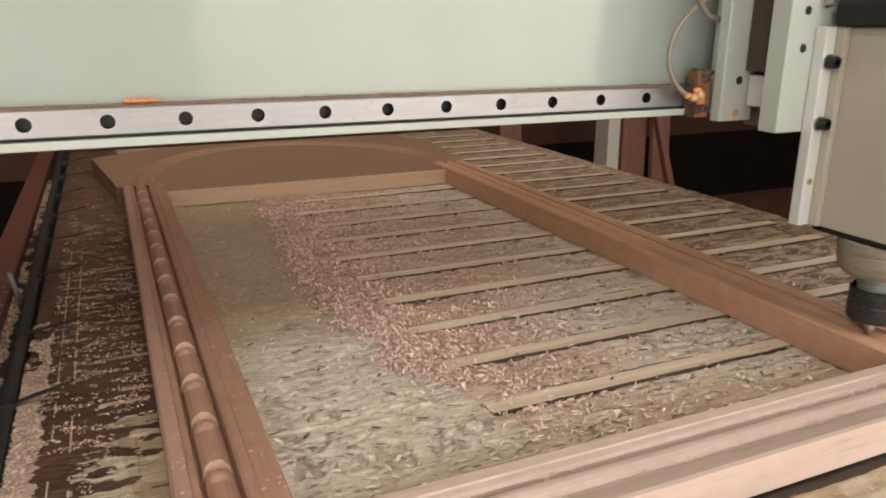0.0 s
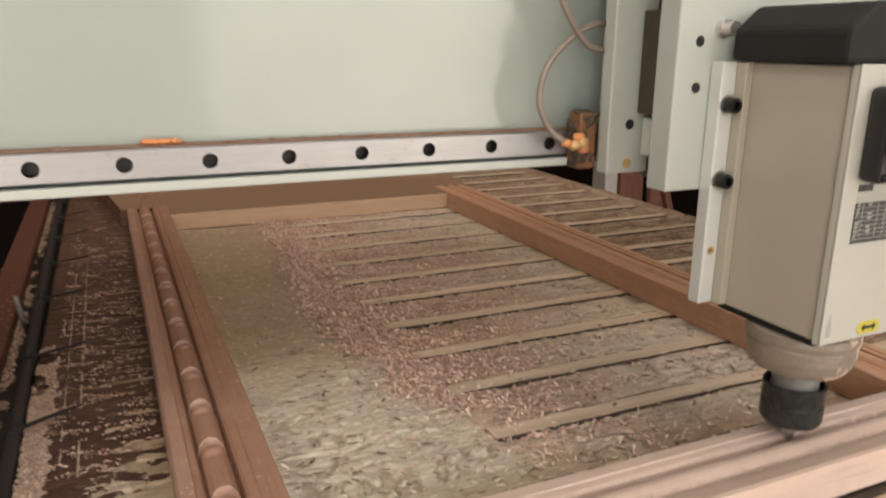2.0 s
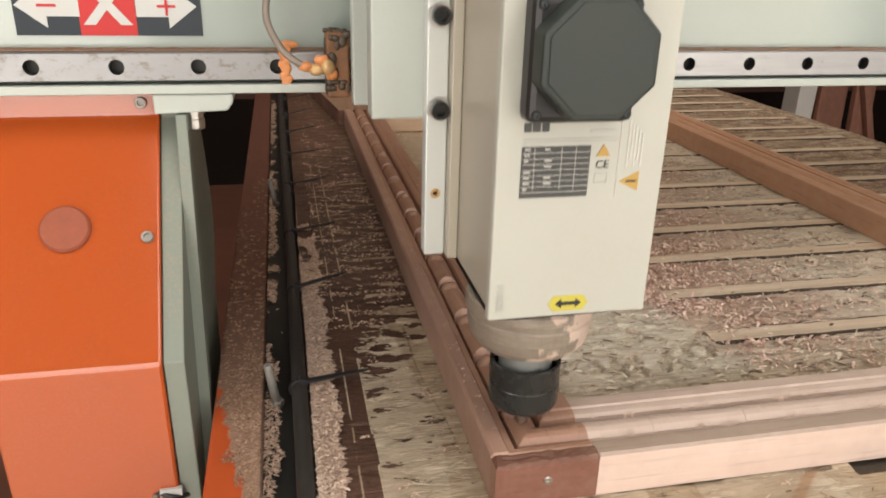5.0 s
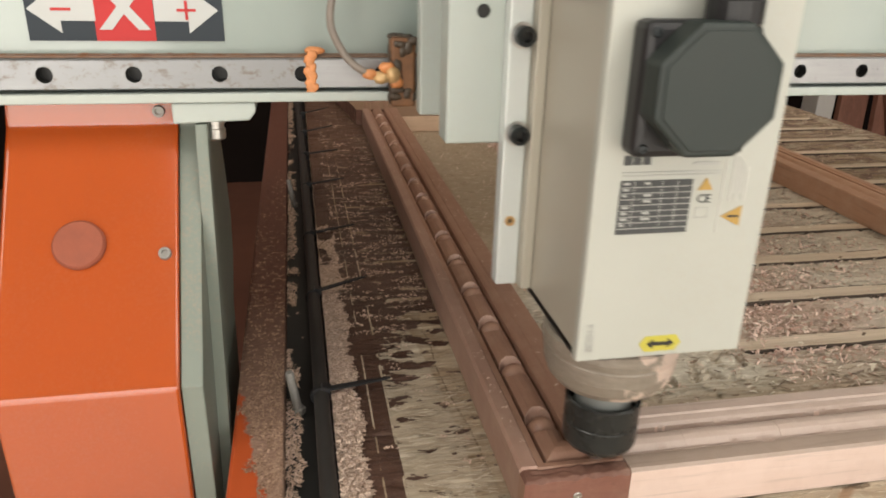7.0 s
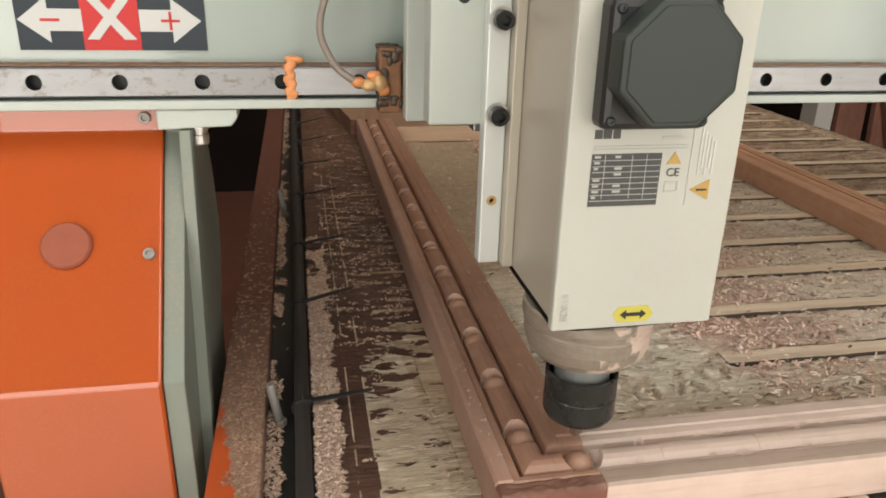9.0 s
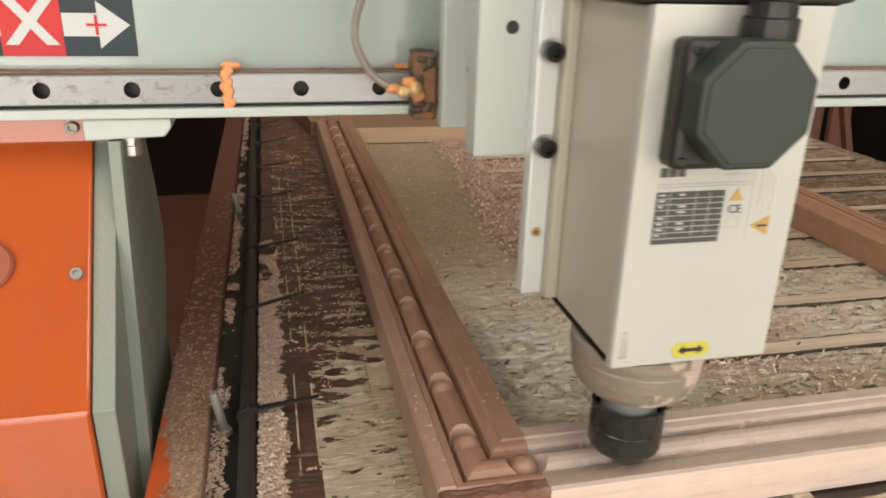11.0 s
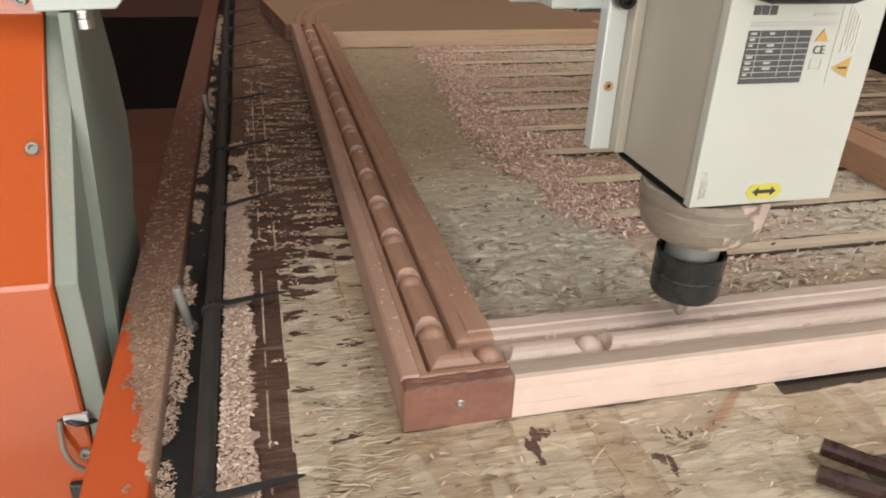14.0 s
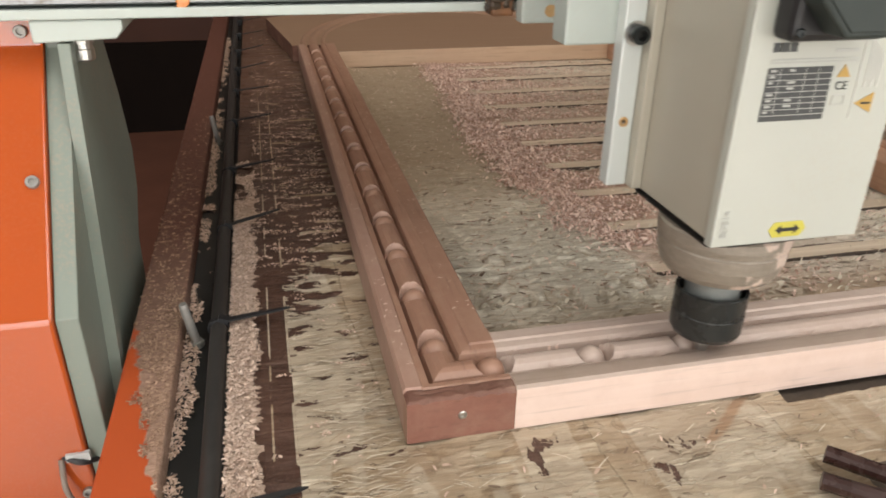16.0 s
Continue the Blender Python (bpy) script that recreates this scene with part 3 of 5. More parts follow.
def lettering(name, text, size, m, material, parent, depth=0.0004, bold=0.0):
    cu = bpy.data.curves.new(name, "FONT")
    cu.body, cu.size, cu.extrude, cu.offset, cu.align_x, cu.align_y = text, size, depth, bold, "CENTER", "CENTER"
    tmp = bpy.data.objects.new(name, cu)
    me = bpy.data.meshes.new_from_object(tmp)
    bpy.data.objects.remove(tmp)
    me.materials.clear()
    me.materials.append(material)
    ob = new(name, me)
    ob.parent, ob.matrix_basis = parent, m
    return ob


# ---- the hall ----
def hall():
    FZ, X0, X1, Y0, Y1, H = -0.80, -3.2, 5.2, -3.4, 3.5, 2.5
    tagged(part("floor", boxed(X0, X1, Y0, Y1, FZ - 0.1, FZ), M_FLOOR), "dust-covered brown concrete workshop floor", "floor", kind="structure")
    # unseen ceiling, added to close in the light; its holes take the fills
    bm = bmesh.new()
    for a in ((X0, X1, Y0, -2.1), (X0, -2.9, -2.1, -0.5), (-1.9, -0.6, -2.1, -0.5), (2.6, X1, -2.1, -0.5), (X0, X1, -0.5, 0.7), (X0, -0.9, 0.7, 1.9), (2.1, X1, 0.7, 1.9), (X0, X1, 1.9, Y1)):
        box(bm, *a, H, H + 0.1)
    # opaque sheets over the lamp openings, added to block the sun
    for k, (x0, x1, y0, y1) in enumerate(((-0.65, 2.65, -2.15, -0.45), (-2.95, -1.85, -2.15, -0.45), (-0.95, 2.15, 0.65, 1.95))):
        tagged(part(f"skylight_{k + 1}", boxed(x0, x1, y0, y1, H + 0.101, H + 0.115), M_WHITE), "unseen opaque sheet added to keep the sun out", "skylight", kind="structure")
    tagged(part("ceiling", bm, M_CEIL), "unseen grey ceiling added to close in the light", "ceiling", kind="structure")
    tagged(part("wall_north", boxed(X0, X1, Y1, Y1 + 0.2, FZ, H), M_WALL), "dark brown boarded workshop wall", "wall", kind="structure")
    # side walls are added to close in the light
    tagged(part("wall_west", boxed(X0 - 0.2, X0, Y0, Y1, FZ, H), M_WALL), "dark brown boarded workshop wall", "wall", kind="structure")
    tagged(part("wall_east", boxed(X1, X1 + 0.2, Y0, Y1, FZ, H), M_WALL), "dark brown boarded workshop wall", "wall", kind="structure")
    # added near-black band that paints in the dark low on the back wall
    tagged(part("baseboard", boxed(X0 + 0.001, X1 - 0.001, Y1 - 0.03, Y1 - 0.002, FZ, -0.36), M_WALLFOOT), "near-black band added for the dark at the wall's foot", "baseboard", kind="structure")
    bm = bmesh.new()  # unseen wall added behind the operator, with a gate and a door
    for a in ((X0, -2.7, FZ, H), (-2.7, -0.8, 1.95, H), (-0.8, 0.5, FZ, H), (0.5, 3.4, 2.25, H), (3.4, X1, FZ, H)):
        box(bm, a[0], a[1], Y0 - 0.2, Y0, a[2], a[3])
    tagged(part("wall_south", bm, M_WALL_PALE), "unseen whitewashed wall added with an open gate and door", "wall", kind="structure")


hall()

# ---- the machine bed ----
SLOT0, PITCH, SX0, SX1 = -0.0105, 0.10, 0.285, 1.085
BX0, BX1, BY0, BY1 = -0.118, 1.135, -0.42, 1.92


CUT0, CUT1, GAP = -0.0015, 0.0270, 0.0026  # the slot's near and far lip and the end of its dark gap, from its line


MARKS = (((0.095, 0.165), (0.104, 0.192), (0.113, 0.165)), ((0.168, 0.152), (0.168, 0.182), (0.190, 0.152), (0.190, 0.182)), ((0.213, 0.155), (0.225, 0.186), (0.237, 0.155)),
         ((0.218, 0.166), (0.232, 0.166)), ((0.12, 0.2), (0.141, 0.22), (0.179, 0.24)), ((0.21, 0.235), (0.222, 0.215)), ((0.228, 0.262), (0.238, 0.245)))
RINGS = ((0.139, 0.174, 0.013), (0.140, 0.256, 0.012), (0.262, 0.185, 0.013))


def engraving(x, y):
    """Depth of the worn marks milled into the board near the rail."""
    if not (0.08 < x < 0.29 and 0.13 < y < 0.29):
        return 0.0
    d = min(abs(math.hypot(x - a, y - c) - q) for a, c, q in RINGS)
    for line in MARKS:
        for (ax, ay), (bx, by) in zip(line, line[1:]):
            t = ((x - ax) * (bx - ax) + (y - ay) * (by - ay)) / ((bx - ax) ** 2 + (by - ay) ** 2)
            t = min(1.0, max(0.0, t))
            d = min(d, math.hypot(x - ax - t * (bx - ax), y - ay - t * (by - ay)))
    d += 0.0012 * noise.noise((x * 120, y * 120, 2.0))
    return 0.0058 * min(1.0, max(0.0, (0.0052 - d) / 0.0030))


def ragged(x, s):
    return 0.0016 * noise.noise((x * 25, s * 7, 5.0)) + 0.0008 * noise.noise((x * 90, s * 7, 8.0))


def spoilboard():
    """The board as a fine height grid: routed slots with upright walls, tool marks and splinters."""
    e = 0.0006
    xs = sorted({round(v, 4) for v in [*np.arange(BX0, 0.70, 0.0032), *np.arange(0.70, BX1, 0.006), *np.arange(0.08, 0.285, 0.0021), BX1, SX0 - 0.012, SX0 - e, SX0 + e, SX1 - e, SX1 + e]})
    ys = [*np.arange(BY0, -0.2, 0.005), *np.arange(-0.2, 0.8, 0.0030), *np.arange(0.8, BY1, 0.005), *np.arange(0.131, 0.285, 0.0022), BY1]
    slots = [SLOT0 + PITCH * k for k in range(-4, 19)]
    slots = [s for s in slots if BY0 + 0.02 < s < BY1 - 0.03]
    for s in slots:
        ys = [v for v in ys if not s + CUT0 - 0.001 < v < s + CUT0 + 0.001 and not s + CUT1 - 0.001 < v < s + CUT1 + 0.001]
        ys += [s + CUT0 - e, s + CUT0 + e, s + CUT1 - e, s + CUT1 + e]
    ys = sorted(ys)
    verts, zone = [], {}
    for j, y in enumerate(ys):
        near = min(slots, key=lambda s: abs(s + 0.0128 - y))
        d = y - near
        for i, x in enumerate(xs):
            along = SX0 < x < SX1
            z = 0.0014 * (noise.noise((x * 9, y * 22, 0.0)) - 0.3) + 0.0006 * noise.noise((x * 60, y * 140, 7.0))
            if 0.07 < x < 0.672 and 0.07 < y < 1.15:  # layers of strands torn off by the cutter
                settled = min(1.0, max(0.0, (y - 0.40) / 0.2)) * min(1.0, max(0.0, (0.25 - x) / 0.03))
                tear = noise.noise((x * 26, y * 80, 3.0)) + 0.7 * noise.noise((x * 90, y * 150, 4.0))
                z -= 0.0021 * (1 - 0.85 * settled) * min(1.0, max(0.0, (tear - 0.16) / 0.12))
            else:
                tear = noise.noise((x * 22, y * 60, 3.0)) + 0.4 * noise.noise((x * 70, y * 170, 4.0))
                z -= 0.0015 * min(1.0, max(0.0, (tear - 0.12) / 0.16))
            z = min(z, 0.0006) - engraving(x, y)
            dy, kind = 0.0, 0
            if along and CUT0 < d < CUT1:
                z, kind = -0.0065 + 0.4 * z, 2
            if along and CUT0 - 0.002 < d < CUT1 + 0.001:
                dy = ragged(x, near)
            zone[i, j] = kind
            verts.append((x, y + dy, z))
    nx = len(xs)
    faces, mats = [], []
    for j in range(len(ys) - 1):
        for i in range(nx - 1):
            q = [zone[i, j], zone[i + 1, j], zone[i + 1, j + 1], zone[i, j + 1]]
            faces.append((j * nx + i, j * nx + i + 1, (j + 1) * nx + i + 1, (j + 1) * nx + i))
            mats.append(1 if max(q) == 2 else 0)
    me = bpy.data.meshes.new("spoilboard")
    me.from_pydata(verts, [], faces)
    for mat in (M_BOARD, M_SLOT):
        me.materials.append(mat)
    me.polygons.foreach_set("material_index", mats)
    me.shade_smooth()
    board = new("spoilboard", me)
    tagged(board, "splintered tan spoilboard with parallel routed slots and torn dark film", "spoilboard")
    part("board_edge", boxed(BX0, BX1, BY0, BY1, -0.036, -0.022), M_PLY, board)
    for s in slots:  # a pale strip lies in each slot behind the rail, with a dark gap before it
        if s < SLOT0 + 0.01:
            continue
        verts, faces = [], []
        cols = [*np.arange(SX0 + 0.001, SX1 - 0.001, 0.008), SX1 - 0.001]
        for x in cols:
            dy, up = ragged(x, s), 0.0004 * noise.noise((x * 30, s * 9, 1.0))
            for d, z in ((GAP, -0.006), (GAP + 0.0003, -0.0004), (GAP + 0.0010, 0.0004), (0.0125, 0.0), (0.0190, 0.0004), (CUT1 - 0.0018, 0.0003), (CUT1 - 0.0006, -0.0008), (CUT1 - 0.0005, -0.006)):
                verts.append((x, s + d + dy + (0.0005 * noise.noise((x * 160, s, d * 900))), z + (up if z > -0.005 else 0.0)))
        for i in range(len(cols) - 1):
            faces += [(8 * i + k, 8 * i + 8 + k, 8 * i + 9 + k, 8 * i + k + 1) for k in range(7)]
        faces += [tuple(range(8)), tuple(8 * (len(cols) - 1) + k for k in range(8))]
        me = bpy.data.meshes.new("slot_strip")
        me.from_pydata(verts, [], faces)
        me.materials.append(M_PLY)
        me.materials.append(M_SLOT)
        # strip fronts share the slot's near-black, so the gap's shade is coloured in
        me.polygons.foreach_set("material_index", [1 if k < 7 * (len(cols) - 1) and k % 7 < 2 else 0 for k in range(len(faces))])
        strip = new("slot_strip", me)
        strip.parent = board
    return board, slots


BOARD, SLOTS = spoilboard()


def machine_bed():
    bed = thing("machine_bed", "orange steel router bed under a layer of brown dust", "machine bed")
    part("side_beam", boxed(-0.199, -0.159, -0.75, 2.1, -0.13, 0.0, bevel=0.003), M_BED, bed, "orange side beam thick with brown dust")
    part("side_ledge", boxed(-0.2028, -0.1993, -0.75, 2.1, -0.075, -0.022, bevel=0.001), M_DUSTLEDGE, bed, "ledge deep in brown dust")
    part("gutter", boxed(-0.1585, -0.1185, -0.75, 2.1, -0.05, -0.018), M_GUTTER, bed, "black steel gutter")
    part("side_beam", boxed(1.14, 1.19, -0.75, 2.1, -0.13, -0.02, bevel=0.003), M_BED, bed)
    part("cross_beam", boxed(-0.158, 1.139, 1.95, 2.05, -0.16, -0.03, bevel=0.003), M_BED, bed)
    part("cross_beam", boxed(-0.158, 1.139, -0.7, -0.5, -0.16, -0.04, bevel=0.003), M_BED, bed)
    part("deck", boxed(-0.158, 1.139, -0.5, 1.95, -0.10, -0.05), M_GUTTER, bed)
    for x0, x1 in ((-0.199, -0.10), (1.09, 1.19)):
        for y0 in (-0.6, 0.75, 1.95):
            part("leg", boxed(x0, x1, y0, y0 + 0.1, -0.80, -0.13, bevel=0.003), M_BED, bed)
    part("lower_beam", boxed(-0.19, -0.11, -0.5, 1.95, -0.72, -0.62, bevel=0.003), M_BED, bed)
    return bed


machine_bed()


def edge_hose():
    """The black line along the board's edge and the tie tails that stick out from it."""
    hose = thing("edge_hose", "black hose along the board edge held by cable ties", "hose")
    part("hose", tube([(-0.1285, -0.5, 0.0), (-0.127, -0.1, 0.001), (-0.128, 0.2, 0.002), (-0.129, 0.5, 0.001), (-0.131, 0.9, 0.002), (-0.134, 1.3, 0.001), (-0.138, 1.9, 0.001)], 0.0068, 12, 6), M_DUSTHOSE, hose, smooth=True)
    rng = random.Random(4)
    for y in (-0.245, -0.041, 0.176, 0.375, 0.556, 0.775, 0.965, 1.14, 1.32, 1.52, 1.72):
        yaw, lift = rng.uniform(-4, 9), rng.uniform(6, 12)
        bm = prism([(0, -0.003), (0.03, -0.0028), (0.055, -0.0014), (0.060, 0), (0.055, 0.0014), (0.03, 0.0028), (0, 0.003)], 0, 0.0018, "xy")
        bmesh.ops.transform(bm, matrix=pose(-0.127, y, 0.006, 0, -lift, yaw), verts=bm.verts[:])
        tail = part("cable_tie", bm, M_BLACK, hose, "black tapered cable-tie tail")
        bm = lathe([(0.0082, -0.003), (0.0088, -0.002), (0.0088, 0.002), (0.0082, 0.003)], 14, pose(-0.1285, y, 0.0012, 90, 0, 0))
        box(bm, -0.004, 0.004, -0.004, 0.004, -0.003, 0.003, m=pose(-0.124, y, 0.008, 0, 20, 0))
        part("band", bm, M_BLACK, tail)
    return hose


edge_hose()


def stop_pin(x, y, lean):
    pin = thing("clamp_stud", "threaded steel stud standing in the gutter", "stud", (x, y, -0.018))
    bm = lathe([(0.0036, 0)] + [(0.0039 if k % 2 else 0.0036, 0.004 + 0.0011 * k) for k in range(36)] + [(0.003, 0.0455)], 14, pose(0, 0, 0, lean, -8, 0))
    part("stud", bm, M_BOLT, pin)
    part("nut", lathe([(0.0056, 0.0), (0.006, 0.001), (0.006, 0.005), (0.0055, 0.006)], 6), M_BOLT, pin)


stop_pin(-0.1475, 0.181, 6)
stop_pin(-0.1485, 0.74, 4)

# ---- the carved frame on the board ----
T = 0.037
SECTION = ((0.0, 0.0340), (0.0020, 0.0362), (0.0125, 0.0362), (0.0138, 0.0346), (0.0186, 0.0343), (0.0197, 0.0262), (0.0212, 0.0258), (0.0230, 0.0318), (0.027, 0.0352), (0.031, 0.0367), (0.035, 0.0367),
           (0.039, 0.0352), (0.0428, 0.0318), (0.0447, 0.0255), (0.0462, 0.0255), (0.0474, 0.0332), (0.0500, 0.0350), (0.0535, 0.0356), (0.0560, 0.0358), (0.0575, 0.0370), (0.0745, 0.0370), (0.0755, 0.0358))


def section(u):
    return float(np.interp(u, [p[0] for p in SECTION], [p[1] for p in SECTION]))


def carved(u, s, beads):
    """Height of the moulding at u from the outer edge; s along it, beads at the given places."""
    z = section(u)
    off = (u - 0.033) / 0.0118
    for b in beads:
        d = s - b
        if abs(d) < 0.026 and abs(off) < 1.05:
            low = 0.0240
            rim = (0.0162 if d > 0 else 0.0140) * math.sqrt(max(0.0, 1 - (off / 1.05) ** 2)) - abs(d)  # inside the scooped pit when above 0
            k = min(1.0, max(0.0, rim / 0.0030))
            z = z + (min(z, low) - z) * k * k * (3 - 2 * k)
            r2 = (off / 0.97) ** 2 + ((d + 0.0010) / 0.0112) ** 2
            if r2 < 1:
                z = max(z, low + 0.0136 * (1 - r2) ** 0.5)
    return z


def height_block(name, us, ss, place, zfun, material, parent, label="", end_band=0.0):
    """A solid whose top is zfun(u, s) and whose foot is flat; place maps (u, s) to x, y."""
    nu, ns = len(us), len(ss)
    top = [(*place(u, s), zfun(u, s)) for s in ss for u in us]
    verts = top + [(x, y, 0.0005) for x, y, _ in top]
    n = nu * ns
    faces = [(j * nu + i, j * nu + i + 1, (j + 1) * nu + i + 1, (j + 1) * nu + i) for j in range(ns - 1) for i in range(nu - 1)]
    ring = [i for i in range(nu)] + [j * nu + nu - 1 for j in range(1, ns)] + [(ns - 1) * nu + i for i in range(nu - 2, -1, -1)] + [j * nu for j in range(ns - 2, 0, -1)]
    faces += [(a, b, b + n, a + n) for a, b in zip(ring, ring[1:] + ring[:1])]
    bm = bmesh.new()
    vs = [bm.verts.new(v) for v in verts]
    for f in faces:
        bm.faces.new([vs[k] for k in f])
    bm.faces.ensure_lookup_table()
    for f in bm.faces[(nu - 1) * (ns - 1) : (nu - 1) * (ns - 1) + nu - 1]:
        f.material_index = 1
    for f in bm.faces[: (nu - 1) * (ns - 1)]:
        if end_band and f.calc_center_median().y < end_band:
            f.material_index = len(material) - 1
    return part(name, bm, material, parent, label)


FW, YT = 0.744, 1.145
RAIL_BEADS = (0.068, 0.1445, 0.2212)
US = sorted({*[round(v, 5) for v in np.linspace(0, 0.0755, 52)], *[p[0] for p in SECTION]})


def door_frame():
    fr = thing("door_frame", "red-brown carved timber door frame lying on the spoilboard", "door frame")
    beads_y = [0.066 + 0.0768 * k for k in range(15)]
    fine = [*np.arange(0.0, 0.55, 0.0013), *np.arange(0.55, 1.218, 0.0019), 1.22]

    def left_top(u, s):
        z = carved(u, s, beads_y) if u < s else carved(s, u, [0.068])
        if s < 0.0135:  # rough, chipped end
            z -= 0.0012 + 0.0016 * abs(noise.noise((u * 90, s * 200, 1.0))) + (0.002 if s < 0.002 else 0.0) * noise.noise((u * 130, 0, 4.0))
        return z

    left = height_block("stile", US, fine, lambda u, s: (u, s), left_top, (M_STILE, M_ENDGRAIN, M_SCOOPLIT, M_STILE_OUT, M_ENDROUGH), fr, "red-brown stile carved with a row of beads", 0.0135)
    for p in left.data.polygons:  # paler outer edge; front-facing walls of the cut scoops are painted as if lit
        x, y, z = p.center
        if x < 0.0128 and y > 0.0135 and x < y:
            p.material_index = 3
        if 0.022 < x < 0.0445 and y > 0.03 and p.normal.z > 0.05:
            d = min((y - q for q in beads_y), key=abs)
            if 0.004 < d < 0.0175 and p.normal.y < -0.22 and z < section(x) - 0.0003:
                p.material_index = 2
    coarse = sorted({*[round(v, 5) for v in np.linspace(0, 0.0755, 40)], *np.arange(0.08, 1.2, 0.03), 1.22})
    height_block("stile", US, coarse, lambda u, s: (FW - u, s), lambda u, s: section(min(u, s)), (M_STILE_R, M_ENDGRAIN), fr, "brown moulded stile without beads")
    def rail_top(u, s):
        """The rail's carving, with chipped edges along its grooves."""
        z = carved(u, s, RAIL_BEADS) - 0.0004
        if 0.013 < u < 0.052 and all(abs(s - b) > 0.02 for b in RAIL_BEADS):
            edge = max(0.0, 1 - min(abs(u - 0.0192), abs(u - 0.0235), abs(u - 0.0425), abs(u - 0.0475)) / 0.0022)
            z -= edge * max(0.0, 0.0075 * (noise.noise((s * 55, u * 120, 6.0)) + 0.5 * noise.noise((s * 170, u * 260, 2.0)) - 0.12))
        return z

    xs = [*np.arange(0.0757, 0.25, 0.0012), *np.arange(0.252, FW - 0.0757, 0.0026), FW - 0.0757]
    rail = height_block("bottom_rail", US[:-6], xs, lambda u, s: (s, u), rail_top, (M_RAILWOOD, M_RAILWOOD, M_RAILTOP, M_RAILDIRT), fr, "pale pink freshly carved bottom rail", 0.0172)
    # upward faces take a darker, dustier copy; their weaker light is painted in
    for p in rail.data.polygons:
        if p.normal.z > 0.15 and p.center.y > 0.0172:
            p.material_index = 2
    # top rail: a wide board with an arched moulding on it
    out = [(0.0, YT), (0.0, 1.222), (-0.014, 1.254), (-0.058, 1.59), (0.10, 1.70), (FW - 0.10, 1.70), (FW + 0.058, 1.59), (FW + 0.014, 1.254), (FW, 1.222), (FW, YT)]
    out[0], out[-1], out[1], out[-2] = (0.0762, YT), (FW - 0.0762, YT), (0.0762, 1.2215), (FW - 0.0762, 1.2215)
    out.insert(2, (-0.012, 1.2215))
    out.insert(-2, (FW + 0.012, 1.2215))
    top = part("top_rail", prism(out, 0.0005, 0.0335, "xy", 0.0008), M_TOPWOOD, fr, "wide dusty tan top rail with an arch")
    top.data.materials.append(M_ENDROUGH)
    for p in top.data.polygons:  # darker outer edges
        if abs(p.normal.z) < 0.5 and (p.center.x < 0.07 or p.center.x > FW - 0.07 or p.center.y > 1.4):
            p.material_index = 1
    for inset, w, h in ((0.006, 0.012, 0.0365), (0.022, 0.020, 0.0375), (0.049, 0.010, 0.0365)):
        bm, rings = bmesh.new(), []
        for k in range(49):
            a = math.pi - math.pi * k / 48
            ring = []
            for j in range(9):
                u = inset + w * j / 8
                z = 0.0335 + (h - 0.0335) * math.sin(math.pi * j / 8)
                ring.append(bm.verts.new((FW / 2 + (FW / 2 - u) * math.cos(a), 1.2215 + (0.455 - u) * math.sin(a), z)))
            rings.append(ring)
        for p, q in zip(rings, rings[1:]):
            for j in range(8):
                bm.faces.new((p[j], p[j + 1], q[j + 1], q[j]))
        part("arch_moulding", bm, M_ARCH, top, smooth=True)
    bm = lathe([(0.0032, 0), (0.0032, 0.0006), (0.0026, 0.0012), (0.0012, 0.0012), (0.001, 0.0004)], 14, facing(0.038, 0.0, 0.019))
    part("screw", bm, M_STEEL, left, "bright screw head in the end grain")
    return fr


door_frame()

# ---- the gantry ----
HOLE0, HOLEP, RZ = -0.251, 0.06, 0.271


def rail_mesh(x0, x1):
    """A profile rail with counterbored screw holes, a cell for each hole."""
    bm, n, r, half = bmesh.new(), 24, 0.0058, 0.0112
    k = math.ceil((x0 - HOLE0) / HOLEP)
    x = HOLE0 + k * HOLEP
    while x < x1 - 0.02:
        cell = []
        tip = math.atan2(half - 0.0012, 0.03)
        turns = sorted([2 * math.pi * j / n + 0.01 for j in range(n)] + [tip, math.pi - tip, math.pi + tip, 2 * math.pi - tip])
        for a in turns:
            c, s = math.cos(a), math.sin(a)
            f = min(0.03 / max(abs(c), 1e-6), (half - 0.0012) / max(abs(s), 1e-6))
            cell.append((c, s, f))
        rim = [bm.verts.new((x + f * c, 0.0, RZ + f * s)) for c, s, f in cell]
        lip = [bm.verts.new((x + r * c, 0.0, RZ + r * s)) for c, s, f in cell]
        low = [bm.verts.new((x + r * c, 0.010, RZ + r * s)) for c, s, f in cell]
        for j in range(len(cell)):
            i = (j + 1) % len(cell)
            bm.faces.new((rim[j], rim[i], lip[i], lip[j]))
            # bore walls and bottom are near-black, the hole's shade as colour
            f = bm.faces.new((lip[j], lip[i], low[i], low[j]))
            f.material_index = 1
        f = bm.faces.new(low)
        f.material_index = 1
        x += HOLEP
    a, b = x0, x1
    h = half
    prof = [(0.0, h - 0.0012), (0.0012, h), (0.006, h), (0.008, h - 0.003), (0.012, h - 0.003), (0.014, h), (0.02, h), (0.02, -h), (0.014, -h), (0.012, -h + 0.003), (0.008, -h + 0.003), (0.006, -h), (0.0012, -h), (0.0, -h + 0.0012)]
    lo, hi = [bm.verts.new((a, p, RZ + q)) for p, q in prof], [bm.verts.new((b, p, RZ + q)) for p, q in prof]
    for j in range(len(prof) - 1):
        bm.faces.new((lo[j], lo[j + 1], hi[j + 1], hi[j]))
    return bm


